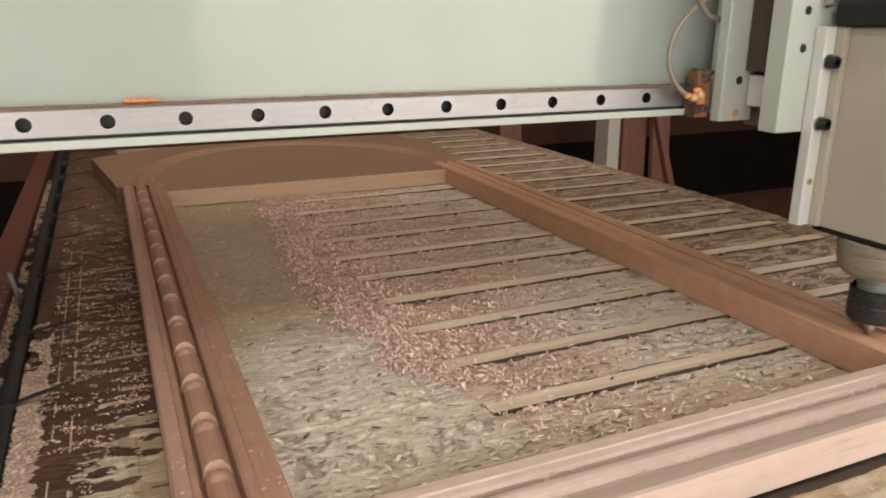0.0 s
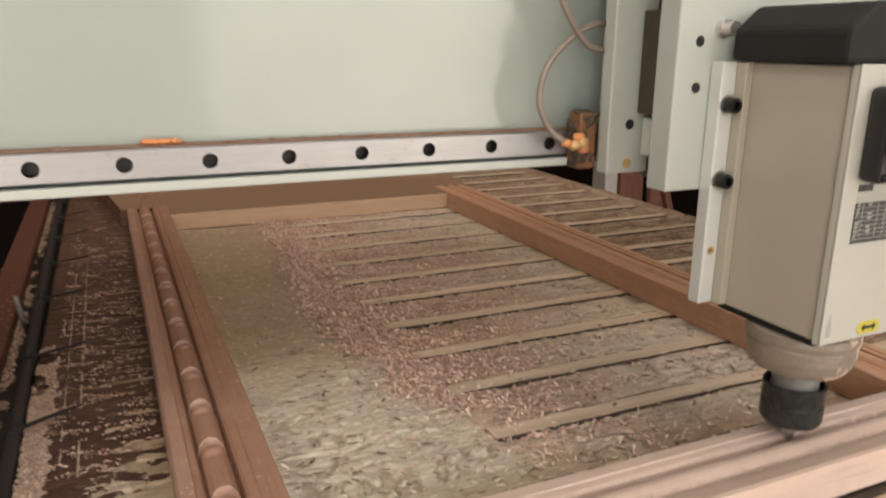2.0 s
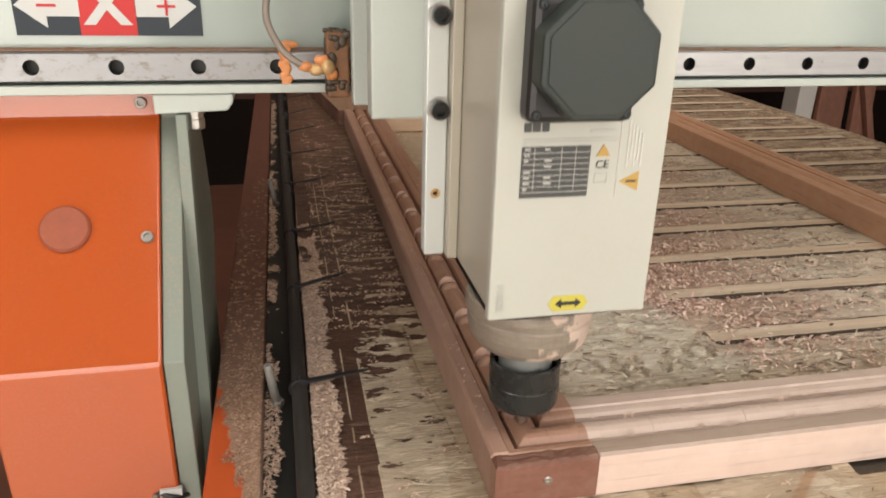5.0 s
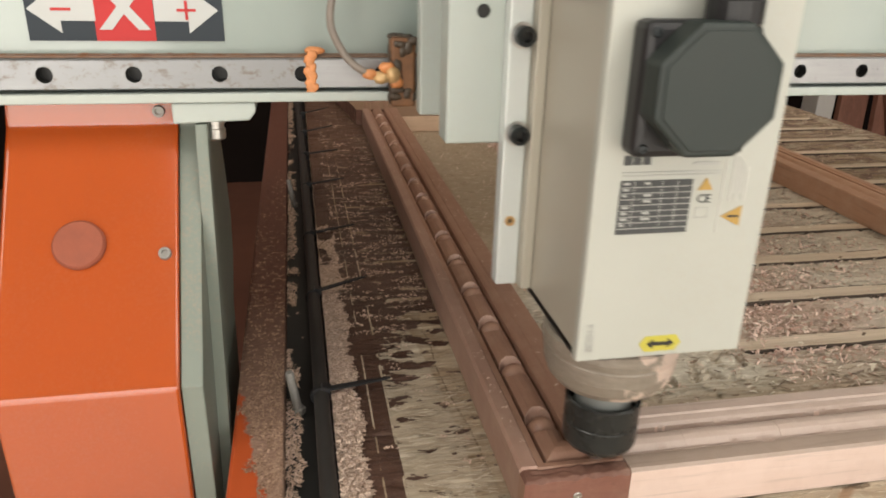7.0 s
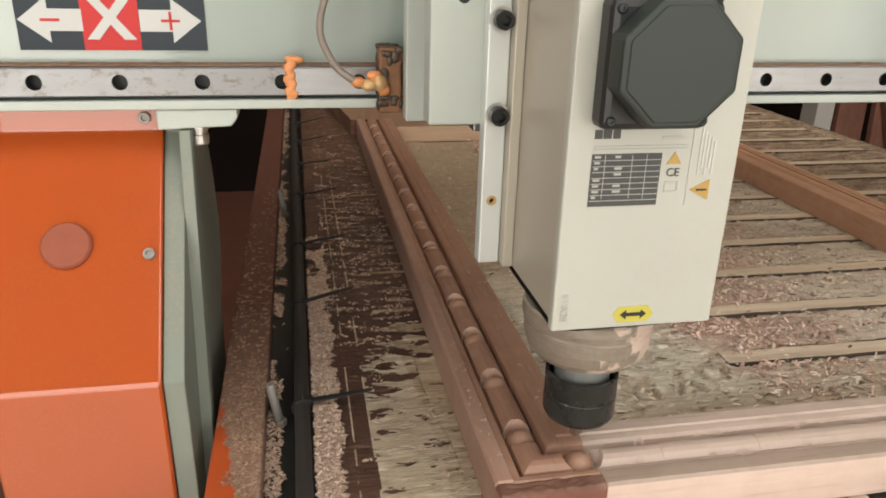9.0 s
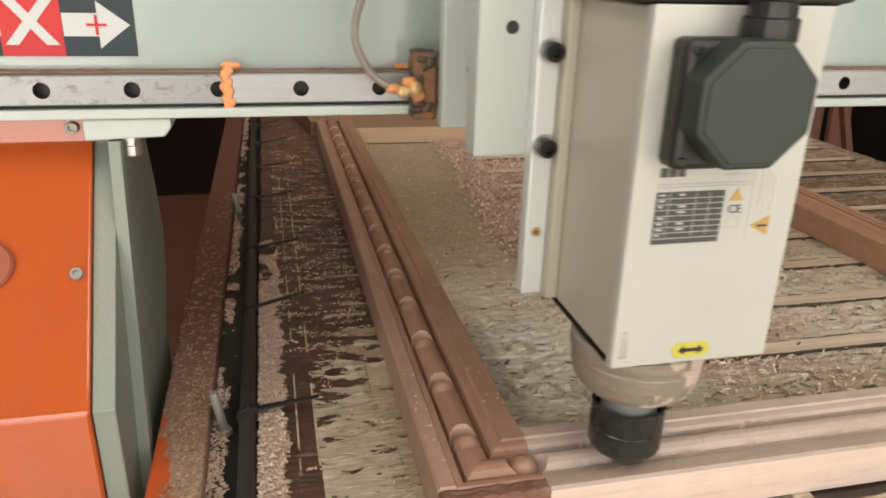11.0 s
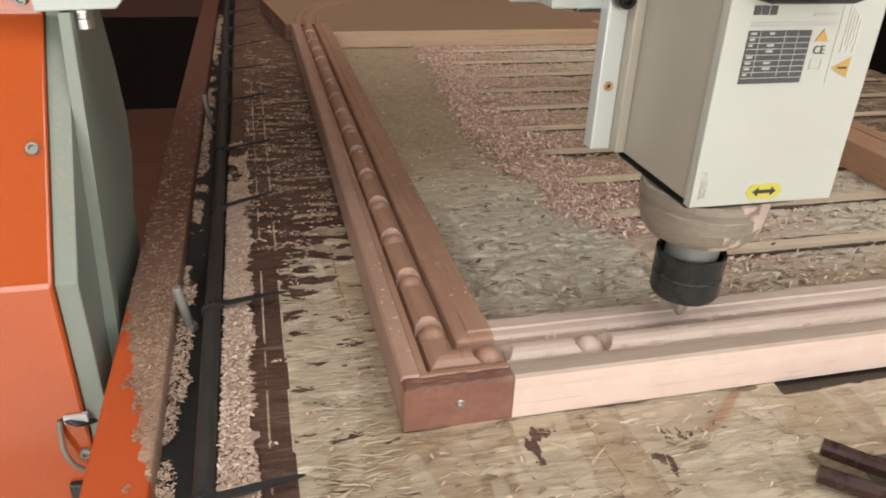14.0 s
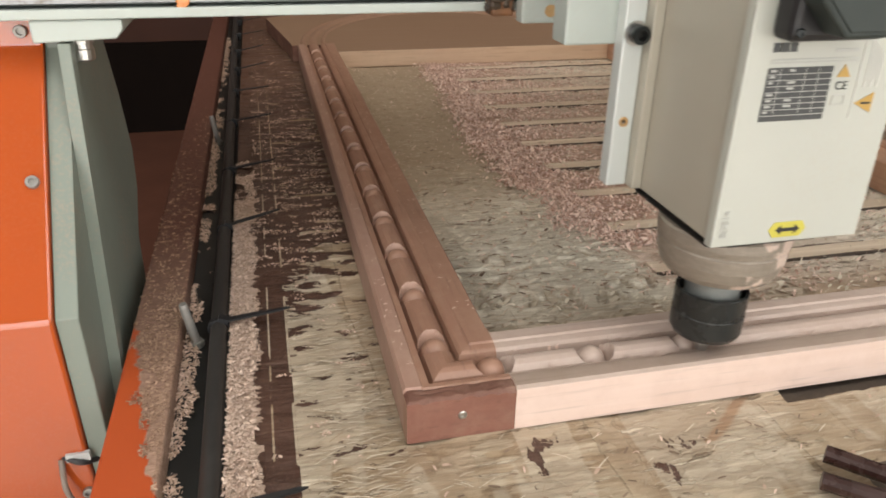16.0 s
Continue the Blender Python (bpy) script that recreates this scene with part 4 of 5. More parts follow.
def lump(parts, seed, sub=2):
    """Irregular smear: small noisy balls pressed together."""
    bm, rng = bmesh.new(), random.Random(seed)
    for x, y, z, rx, ry, rz in parts:
        r = bmesh.ops.create_icosphere(bm, subdivisions=sub, radius=1.0)
        for v in r["verts"]:
            k = 1 + 0.35 * noise.noise(v.co * 2.3 + Vector((x * 90, z * 70, seed)))
            v.co = Vector((x + v.co.x * rx * k, y + v.co.y * ry * k, z + v.co.z * rz * k))
    return bm


def gantry():
    g = thing("gantry", "pale green router gantry with steel guide rail and orange cover", "gantry")
    part("beam", boxed(-0.52, 1.42, 0.02, 0.22, 0.2585, 0.66, bevel=0.004), M_BEAM, g, "pale green painted beam")
    part("lower_lip", boxed(-0.52, 1.42, -0.003, 0.218, 0.2505, 0.2575, bevel=0.001), M_BLOCK, g, "white lip under the rail")
    rail = part("guide_rail", rail_mesh(-0.49, 1.39), (M_RAIL, M_HOLE), g, "ground steel guide rail with screw holes")
    # grease and rusty dust along the rail
    tagged(part("grease_band", lump([(-0.1245 + 0.0012 * math.sin(2.3 * k), -0.0006, RZ - 0.013 + 0.0030 * k, 0.0038 + 0.0010 * math.sin(1.7 * k), 0.0014, 0.0038) for k in range(10)] + [(-0.1215, 0.003, RZ + 0.017, 0.008, 0.004, 0.003)], 3), M_GREASE, rail, "orange grease across the rail", smooth=True), kind="stuff")
    part("rust_patch", lump([(0.006 + 0.005 * k, 0.012, RZ + 0.0145, 0.0045, 0.006, 0.0022) for k in range(5)], 5), M_GREASE, rail)
    rng = random.Random(8)
    bits = []
    for k in range(260):
        x = rng.uniform(-0.45, 1.3)
        bits.append((x, rng.uniform(0.004, 0.017), RZ + 0.0125, rng.uniform(0.0015, 0.006), 0.002, rng.uniform(0.0004, 0.0012)))
    tagged(part("dust_crust", lump(bits, 9, 1), M_RUST, rail, "brown dust crust on the rail's upper edge"), kind="stuff")
    part("dust_ledge", boxed(-0.49, 1.39, 0.0035, 0.0195, RZ + 0.0114, RZ + 0.0126, bevel=0.0004), M_DUSTLEDGE, rail, "line of brown dust on the rail")
    # axis sign
    sign = part("axis_sign", boxed(-0.322, -0.187, 0.0188, 0.0204, 0.2925, 0.336), M_SLATE, g, "dark sign with a red X field and white arrows")
    part("red_field", boxed(-0.2765, -0.2355, 0.0184, 0.0187, 0.2925, 0.336), M_RED, sign)
    lettering("letter", "X", 0.042, facing(-0.256, 0.0182, 0.3145) @ Matrix.Diagonal((1.0, 1, 1, 1)), M_WHITE, sign, 0.0004, 0.0014)
    for side in (1, -1):
        cx = -0.2115 if side > 0 else -0.2993
        o = [(-0.0235, -0.008), (0.0, -0.008), (0.0, -0.0165), (0.0215, 0.0), (0.0, 0.0165), (0.0, 0.008), (-0.0235, 0.008)]
        part("arrow", prism([(cx + side * a, 0.3145 + b) for a, b in o], 0.0183, 0.0187, "xz"), M_WHITE, sign)
        px = cx - side * 0.001
        part("stroke", boxed(px - 0.0068, px + 0.0068, 0.0179, 0.0182, 0.3135, 0.3155), M_RED, sign)
        if side > 0:
            part("stroke", boxed(px - 0.001, px + 0.001, 0.0176, 0.0178, 0.3077, 0.3213), M_RED, sign)
    # orange cover, bent from sheet
    sheet = [(0.031, 0.2495), (0.0295, 0.228), (-0.098, 0.065), (-0.0885, -0.30), (0.06, -0.30), (0.06, 0.2495)]
    cover = part("end_cover", prism(sheet, -0.352, -0.2285, "yz", 0.0022), M_ORANGE, g, "glossy orange sheet cover with a dusty red cap")
    slope = math.degrees(math.atan2(0.163, 0.1275))
    n = Vector((0, -0.163, 0.1275)).normalized()

    def on_slope(x, z, lift=0.0):
        y = 0.0295 - (0.228 - z) * 0.1275 / 0.163
        return Matrix.Translation(Vector((x, y, z)) + n * lift) @ pose(0, 0, 0, slope, 0, 0)

    part("cap", lathe([(0.0185, 0), (0.0185, 0.003), (0.017, 0.005), (0.006, 0.0055)], 36, on_slope(-0.298, 0.152)), M_BUTTON, cover, "round dusty red cap", smooth=False)
    for m in (facing(-0.242, 0.0303, 0.2385), on_slope(-0.238, 0.1445), facing(-0.2335, -0.0935, -0.091)):
        part("bolt", socket_bolt(0.0046, 0.0042, m), M_BOLT, cover)
    # end plates of the leg
    part("leg_plate", prism([(0.033, 0.2495), (0.031, 0.226), (-0.094, 0.064), (-0.084, -0.30), (0.14, -0.30), (0.16, 0.01), (0.20, 0.05), (0.21, 0.09), (0.19, 0.15), (0.16, 0.21), (0.14, 0.2495)], -0.2280, -0.2125, "yz", 0.001), M_LEG, g, "grey-green steel leg plate")
    part("leg_rib", prism([(-0.002, 0.234), (-0.014, 0.168), (-0.027, 0.095), (-0.046, -0.006), (-0.085, -0.30), (-0.070, -0.30), (-0.031, -0.006), (-0.012, 0.095), (0.001, 0.168), (0.013, 0.234)], -0.2122, -0.2035, "yz", 0.001), M_LEG, g, "pale welded edge rib")
    blk = part("foot_block", prism([(-0.2275, 0.2500), (-0.2275, 0.2345), (-0.172, 0.2365), (-0.167, 0.243), (-0.167, 0.2500)], -0.001, 0.16, "xz", 0.0012), M_BLOCK, g, "white block under the beam end")
    part("bolt", lathe([(0.0085, 0.2345), (0.0088, 0.2335), (0.0088, 0.2315), (0.0072, 0.231), (0.0072, 0.2275), (0.0080, 0.2270), (0.0080, 0.2200), (0.0070, 0.2185), (0.004, 0.2180)], 6 * 3, pose(-0.2, 0.018, 0)), M_STEEL, blk, "zinc bolt head")
    # drag cable and tag at the cover's foot
    part("cable", tube([(-0.246, -0.093, -0.055), (-0.232, -0.099, -0.058), (-0.22, -0.085, -0.065), (-0.206, -0.06, -0.068), (-0.198, -0.02, -0.07)], 0.0022), M_BLACK, cover, "black cable")
    part("cable", tube([(-0.247, -0.095, -0.056), (-0.246, -0.103, -0.08), (-0.238, -0.102, -0.10), (-0.222, -0.09, -0.115), (-0.2, -0.06, -0.12)], 0.0022), M_HOSE, cover, "grey cable")
    part("tag", boxed(-0.243, -0.226, -0.0975, -0.0935, -0.058, -0.051), M_WHITE, cover, "white paper tag")
    part("rubber_wiper", boxed(-0.2515, -0.2330, -0.0985, -0.0905, -0.165, -0.1205, bevel=0.002), M_BLACK, cover, "black rubber wiper block")
    # far end of the gantry
    part("leg_plate", prism([(0.03, 0.2495), (-0.05, -0.30), (0.15, -0.30), (0.19, 0.2495)], 1.215, 1.235, "yz", 0.001), M_LEG, g)
    return g


GANTRY = gantry()


def x_carriage():
    c = thing("x_carriage", "white steel cross carriage with oil hose and rusty lubricator block", "carriage")
    ch = part("side_plate", boxed(-0.1115, -0.0660, -0.037, -0.022, 0.246, 0.66, bevel=0.0015), M_BLOCK, c, "white carriage side plate")
    for z in (0.290, 0.255):
        # flat disc; the upper one is near-black for the shade of a hole
        part("bolt_hole", lathe([(0.0046, -0.0003), (0.0046, 0.0003)], 20, facing(-0.089, -0.037, z)), M_HOLE if z > 0.27 else M_BRASS, ch)
    part("back_plate", boxed(-0.1000, 0.115, -0.0215, -0.004, 0.252, 0.66, bevel=0.002), M_BLOCK, c)
    for x in (-0.066, 0.07):
        part("z_rail", boxed(x + 0.006, x + 0.026, -0.048, -0.0218, 0.24, 0.66, bevel=0.001), M_RAIL, c, "vertical guide rail")
    # a dark block put in for the dark gap between the plates
    part("gap_block", boxed(-0.0830, -0.0700, -0.066, -0.0375, 0.300, 0.388, bevel=0.002), M_OILY, c, "dark block standing for the gap between the plates")
    part("gap_block", boxed(-0.076, -0.066, -0.060, -0.0375, 0.262, 0.296, bevel=0.002), M_ALU, c)
    lub = part("lubricator_block", boxed(-0.1300, -0.1120, -0.020, 0.0, 0.249, 0.300, bevel=0.002), M_RUST, c, "rust-brown greasy lubricator block")
    part("fitting", lump([(-0.138, -0.024, 0.272, 0.007, 0.006, 0.005), (-0.130, -0.024, 0.274, 0.006, 0.006, 0.007)], 4), M_BRASS, lub, "dusty brass hose fitting", smooth=True)
    rng = random.Random(31)
    cake = [(rng.uniform(-0.129, -0.113), -0.0200, rng.uniform(0.252, 0.299), rng.uniform(0.0015, 0.0045), rng.uniform(0.0008, 0.0016), rng.uniform(0.002, 0.006)) for _ in range(16)]
    cake += [(-0.1300, rng.uniform(-0.018, -0.002), rng.uniform(0.252, 0.299), rng.uniform(0.0008, 0.0016), rng.uniform(0.002, 0.005), rng.uniform(0.002, 0.006)) for _ in range(14)]
    cake += [(rng.uniform(-0.129, -0.113), rng.uniform(-0.018, -0.002), 0.3000, rng.uniform(0.002, 0.004), rng.uniform(0.002, 0.004), rng.uniform(0.001, 0.002)) for _ in range(12)]
    part("grease_cake", lump(cake, 6), M_OILY, lub, "dark grease caked on the block", smooth=True)["kind"] = "stuff"
    part("grease_lump", lump([(-0.146, -0.0235, 0.274, 0.006, 0.005, 0.004), (-0.134, -0.0245, 0.279, 0.006, 0.004, 0.004), (-0.127, -0.022, 0.268, 0.005, 0.004, 0.005)], 7), M_GREASE, lub, "orange grease round the fitting", smooth=True)
    part("oil_hose", tube([(-0.138, -0.022, 0.272), (-0.152, -0.024, 0.277), (-0.165, -0.022, 0.289), (-0.174, -0.02, 0.312), (-0.166, -0.018, 0.341), (-0.142, -0.016, 0.364), (-0.118, -0.012, 0.375), (-0.100, -0.008, 0.377)], 0.0028), M_HOSE, c, "grey oil hose", smooth=True)
    part("oil_hose", tube([(-0.1, -0.012, 0.352), (-0.112, -0.016, 0.355), (-0.128, -0.018, 0.360), (-0.152, -0.02, 0.388), (-0.165, -0.018, 0.421), (-0.164, -0.016, 0.46), (-0.15, -0.01, 0.50), (-0.12, -0.008, 0.53)], 0.0028), M_HOSE, c, "grey oil hose", smooth=True)
    part("junction", boxed(-0.128, -0.112, -0.014, 0.012, 0.425, 0.455, bevel=0.002), M_RUST, c)
    return c


CARRIAGE = x_carriage()


def spindle_head():
    h = thing("spindle_head", "cream air-cooled router spindle on a white sliding plate", "spindle")
    pl = part("slide_plate", boxed(-0.106, 0.107, -0.110, -0.086, 0.0935, 0.52, bevel=0.0015), M_BLOCK, h, "white sliding plate")
    for z in (0.177, 0.213):
        for x in (-0.084, 0.084):
            # flat near-black disc paints the shade inside a hole
            part("plate_hole", lathe([(0.0043, -0.0003), (0.0043, 0.0003)], 20, facing(x, -0.110, z)), M_HOLE, pl)
    part("stud", lathe([(0.0075, 0), (0.0075, 0.004), (0.0056, 0.0042)] + [(0.0056 if k % 2 else 0.0050, 0.005 + 0.001 * k) for k in range(10)], 14, facing(-0.0625, -0.110, 0.223)), M_STEEL, pl)
    body = part("motor_body", boxed(-0.0475, 0.0495, -0.2265, -0.121, -0.005, 0.1975, bevel=0.0015), M_ALU_TAUPE, h, "taupe aluminium motor body")
    for s in (-1, 1):
        part("flange", boxed(min(s * 0.0705, s * 0.0555), max(s * 0.0705, s * 0.0555), -0.1235, -0.1105, -0.004, 0.198, bevel=0.0012), M_ALU, body, "milled aluminium flange")
        part("flange_step", boxed(min(s * 0.0552, s * 0.0478), max(s * 0.0552, s * 0.0478), -0.1330, -0.1105, -0.004, 0.1978, bevel=0.001), M_ALU_TAUPE, body)
        for z in (0.164, 0.103):
            part("bolt", socket_bolt(0.0062, 0.0105, facing(s * 0.0622, -0.1236, z)), M_DARKSTEEL, body, "black socket-head bolt")
            part("washer", lathe([(0.0082, 0), (0.0082, 0.0016), (0.0063, 0.0016)], 20, facing(s * 0.0622, -0.1236, z)), M_STEEL, body)
        part("screw_hole", lathe([(0.0036, -0.0003), (0.0036, 0.0006), (0.0018, 0.0006), (0.0015, 0.0)], 16, facing(s * 0.063, -0.1235, 0.043)), M_BRASS, body)
    front = part("front_panel", boxed(-0.0505, 0.0515, -0.2290, -0.2270, -0.0055, 0.1985, bevel=0.0008), M_CREAM, body, "cream painted front panel")
    for s in (-0.0505, 0.0505):
        part("side_trim", boxed(s - 0.0006 if s > 0 else s, s + 0.001 if s > 0 else s + 0.0016, -0.2268, -0.222, -0.0055, 0.198), M_CREAM, body)
    # fan cowl
    cowl = part("fan_cowl", prism([(-0.062, 0.1985), (-0.062, 0.222), (-0.040, 0.240), (0.040, 0.240), (0.062, 0.222), (0.062, 0.1985)], -0.226, -0.122, "xz", 0.004), M_FAN, body, "black fan cowl")
    part("cowl_band", prism([(0.012, 0.2), (0.012, 0.2435), (0.042, 0.2435), (0.0645, 0.2245), (0.0645, 0.2)], -0.2285, -0.18, "xz", 0.003), M_GREYPL, cowl)
    # connector
    con = part("connector_base", boxed(-0.0400, 0.0200, -0.2470, -0.2292, 0.1185, 0.1840, bevel=0.004), M_BLACK, body, "black connector housing")
    octagon = [(-0.009 + 0.0335 * math.cos(math.pi / 8 + k * math.pi / 4), 0.154 + 0.0335 * math.sin(math.pi / 8 + k * math.pi / 4)) for k in range(8)]
    part("connector_cap", prism(octagon, -0.2640, -0.2472, "xz", 0.0018), M_GREYPL, con, "grey eight-sided cap")
    inner = [(-0.009 + 0.0298 * math.cos(math.pi / 8 + k * math.pi / 4), 0.154 + 0.0298 * math.sin(math.pi / 8 + k * math.pi / 4)) for k in range(8)]
    part("cap_panel", prism(inner, -0.2648, -0.2641, "xz", 0.0004), M_GREYPL, con)
    for x, z in ((-0.0355, 0.1235), (-0.0355, 0.179), (0.0155, 0.1235), (0.0155, 0.179)):
        part("screw", lathe([(0.0027, 0), (0.0027, 0.0010), (0.0020, 0.0016), (0.0010, 0.0016), (0.0008, 0.0009)], 12, facing(x, -0.2470, z)), M_DARKSTEEL, con)
    part("gland", lathe([(0.012, 0), (0.0135, 0.002), (0.0135, 0.012), (0.0115, 0.013), (0.0115, 0.02), (0.014, 0.021), (0.014, 0.033), (0.009, 0.036)], 16, pose(0.004, -0.244, 0.1815)), M_BLACK, con, "black cable gland")
    part("supply_cable", tube([(0.012, -0.2, 0.238), (0.010, -0.21, 0.246), (-0.024, -0.21, 0.267), (-0.057, -0.21, 0.287), (-0.12, -0.205, 0.325), (-0.18, -0.2, 0.37)], 0.0020), M_CABLE, con, "green-grey supply cable", smooth=True)
    # labels on the panel
    y0, y1 = -0.22955, -0.22905
    lab = part("rating_plate", boxed(-0.0360, 0.0050, y0, y1, 0.0720, 0.1020), M_LABEL, front, "dark rating plate with thin pale rules")
    yy0, yy1 = y0 - 0.0003, y0 - 0.00005
    for k in range(1, 9):
        part("rule", boxed(-0.0355, 0.0045, yy0, yy1, 0.0720 + 0.0033 * k - 0.00018, 0.0720 + 0.0033 * k + 0.00018), M_LINE, lab)
    for xx in (-0.0285, -0.0125, -0.004):
        part("rule", boxed(xx - 0.00015, xx + 0.00015, yy0 - 0.0002, yy1 - 0.0002, 0.0765, 0.1015), M_LINE, lab)
    rng = random.Random(2)
    for k in range(9):
        z = 0.0728 + 0.0033 * k
        for x, w in ((-0.0345, 0.0045), (-0.0225, 0.006)):
            if rng.random() < 0.8:
                part("print_bar", boxed(x, x + w * rng.uniform(0.5, 1), yy0, yy1, z + 0.0006, z + 0.0019), M_LINE, lab)
    for z in (0.1045, 0.1062):
        part("print_bar", boxed(-0.0355, 0.0205, y0, y1, z - 0.0003, z + 0.0003), M_LINE, front)
    for k, (x, w) in enumerate(((-0.0355, 0.0042), (-0.0305, 0.0045), (-0.025, 0.0042))):  # maker's mark as plain bars
        part("logo_bar", boxed(x, x + w, y0, y1, 0.1105, 0.1155), M_LABEL, front)
    part("print_bar", boxed(0.004, 0.0195, y0, y1, 0.1095, 0.1112), M_LINE, front)
    for k in range(5):
        part("print_bar", boxed(0.0275 + 0.0021 * k, 0.0285 + 0.0021 * k, y0, y1, 0.089 + (0.004 if k % 2 else 0), 0.116 - 0.002 * k), M_FAINT, front)
    part("print_bar", boxed(0.0225, 0.0229, y0, y1, 0.071, 0.116), M_FAINT, front)
    part("warning_sign", prism([(0.0085, 0.0955), (0.0172, 0.0955), (0.0128, 0.1025)], y0, y1, "xz"), M_AMBER, front, "small amber warning triangle")
    part("warning_sign", prism([(0.0245, 0.0800), (0.0365, 0.0740), (0.0365, 0.0860)], y0, y1, "xz"), M_AMBER, front, "amber triangle sticker")
    part("print_bar", boxed(0.0285, 0.0350, y0 - 0.0003, y0 - 0.0001, 0.0794, 0.0806), M_INK, front)
    lettering("mark", "CE", 0.0068, facing(0.0128, y0, 0.0905), M_LABEL, front, 0.0002)
    for a in ((0.0088, 0.0168, 0.0850, 0.0855), (0.0088, 0.0168, 0.0795, 0.0800), (0.0088, 0.0093, 0.0800, 0.0850), (0.0163, 0.0168, 0.0800, 0.0850)):
        part("print_bar", boxed(a[0], a[1], y0, y1, a[2], a[3]), M_LINE, front)
    lettering("serial_mark", "BD814", 0.0065, facing(-0.0435, y0, 0.0095) @ pose(0, 0, 0, 0, 0, 90), M_LINE, front, 0.0002)
    st = part("direction_sticker", prism([(-0.0130, 0.003), (-0.0095, -0.0020), (0.0095, -0.0020), (0.0130, 0.003), (0.0095, 0.0080), (-0.0095, 0.0080)], y0, y1, "xz"), M_YELLOW, front, "yellow sticker with a black double arrow")
    part("arrow", prism([(-0.0085, 0.003), (-0.0045, 0.0062), (-0.0045, 0.0042), (0.0045, 0.0042), (0.0045, 0.0062), (0.0085, 0.003), (0.0045, -0.0002), (0.0045, 0.0018), (-0.0045, 0.0018), (-0.0045, -0.0002)], y0 - 0.0003, y0 - 0.0001, "xz"), M_INK, st)
    # nose, collet nut and cutter
    ax = pose(-0.0062, -0.178, 0)
    part("end_plate", prism([(-0.047, -0.2200), (-0.030, -0.2215), (0.030, -0.2215), (0.049, -0.2150), (0.049, -0.1215), (-0.047, -0.1215)], -0.0105, -0.0053, "xy", 0.002), M_DARKSTEEL, body, "dark lower end plate")
    nose = part("nose", lathe([(0.0425, -0.0106), (0.0440, -0.012), (0.0445, -0.018), (0.0440, -0.0215), (0.0425, -0.0222), (0.0425, -0.0235), (0.0432, -0.0245), (0.0425, -0.034), (0.0400, -0.042), (0.0360, -0.0470), (0.0300, -0.0490), (0.0215, -0.0495)], 56, ax), M_NOSE, h, "dust-caked steel spindle nose")
    part("shaft", lathe([(0.0205, -0.0496), (0.0205, -0.056), (0.0190, -0.057), (0.0190, -0.0752)], 40, ax), M_STEELGREY, nose, "grey spindle shaft")
    nut = part("collet_nut", lathe([(0.0195, -0.0752), (0.0226, -0.0748), (0.0228, -0.0640), (0.0240, -0.0632), (0.0252, -0.0642), (0.0252, -0.0790), (0.0247, -0.0796), (0.0247, -0.0806), (0.0252, -0.0812), (0.0252, -0.0950), (0.0236, -0.0985), (0.0110, -0.0990)], 48, ax), M_NUT, nose, "black collet nut with a raised rim")
    part("bright_ring", lathe([(0.0198, -0.0742), (0.0212, -0.0740), (0.0216, -0.0746)], 48, ax), M_STEEL, nut)
    part("cutter", lathe([(0.006, -0.0992), (0.006, -0.110), (0.0045, -0.116), (0.0018, -0.1195)], 20, ax), M_STEEL, nose, "steel router bit")
    return h


M_ALU_TAUPE = plain("taupe_anodised_aluminium", (0.43, 0.405, 0.335), 0.42, 0.1, vary=0.06, scale=20)
M_STEELGREY = plain("dusty_shaft_steel", (0.24, 0.255, 0.245), 0.4, 0.3, vary=0.15)
M_NUT = plain("dusty_black_nut", (0.032, 0.034, 0.033), 0.28, 0.3, vary=0.5, scale=60)
HEAD = spindle_head()

# ---- behind the machine ----


def timber_stack():
    for x, y, w, h, lean in ((1.925, 2.06, 0.062, 1.45, 5), (2.055, 2.02, 0.045, 1.5, 3), (2.25, 2.00, 0.014, 1.35, -14), (1.44, 2.16, 0.05, 1.3, 1)):
        bm = boxed(-w, w, -0.012, 0.012, 0, h, bevel=0.002, m=pose(x, y, -0.80, -7, lean, 3))
        tagged(part("plank", bm, M_PLANK), "red-brown sawn plank leaning upright", "plank", "planks behind the machine")


timber_stack()
tagged(part("post", boxed(2.455, 2.555, 2.95, 3.07, -0.80, 2.5, bevel=0.004), M_WALL_PALE), "white square post behind the machine", "post", kind="structure")

# ---- waste that the cutter takes out round each bead of the rail ----


def waste_piece(x, w):
    """One slice of the rail's uncut roll."""
    us = [0.0214, 0.0230, 0.027, 0.031, 0.035, 0.039, 0.0428, 0.0445]
    outline = [(u, section(u) + 0.00005) for u in us] + [(0.0445, 0.0255), (0.0215, 0.0255)]
    ob = part("wood_offcut", prism(outline, -w / 2, w / 2, "yz"), M_STILE if x < 0.0762 else M_RAILTOP)
    ob.location = (x, 0.0, 0.0)
    return tagged(ob, "small offcut of the carved rail's uncut moulding", "offcut", "offcuts of the bottom rail")


OFFCUTS = []
for bead, t0, t1 in zip(RAIL_BEADS, (6.5, 10.6, 14.6), (7.4, 11.5, 15.4)):
    for k in range(7):
        x = bead - 0.0158 + 0.00484 * (k + 0.5)
        OFFCUTS.append((waste_piece(x, 0.0049), x, t0 + (t1 - t0) * k / 6))

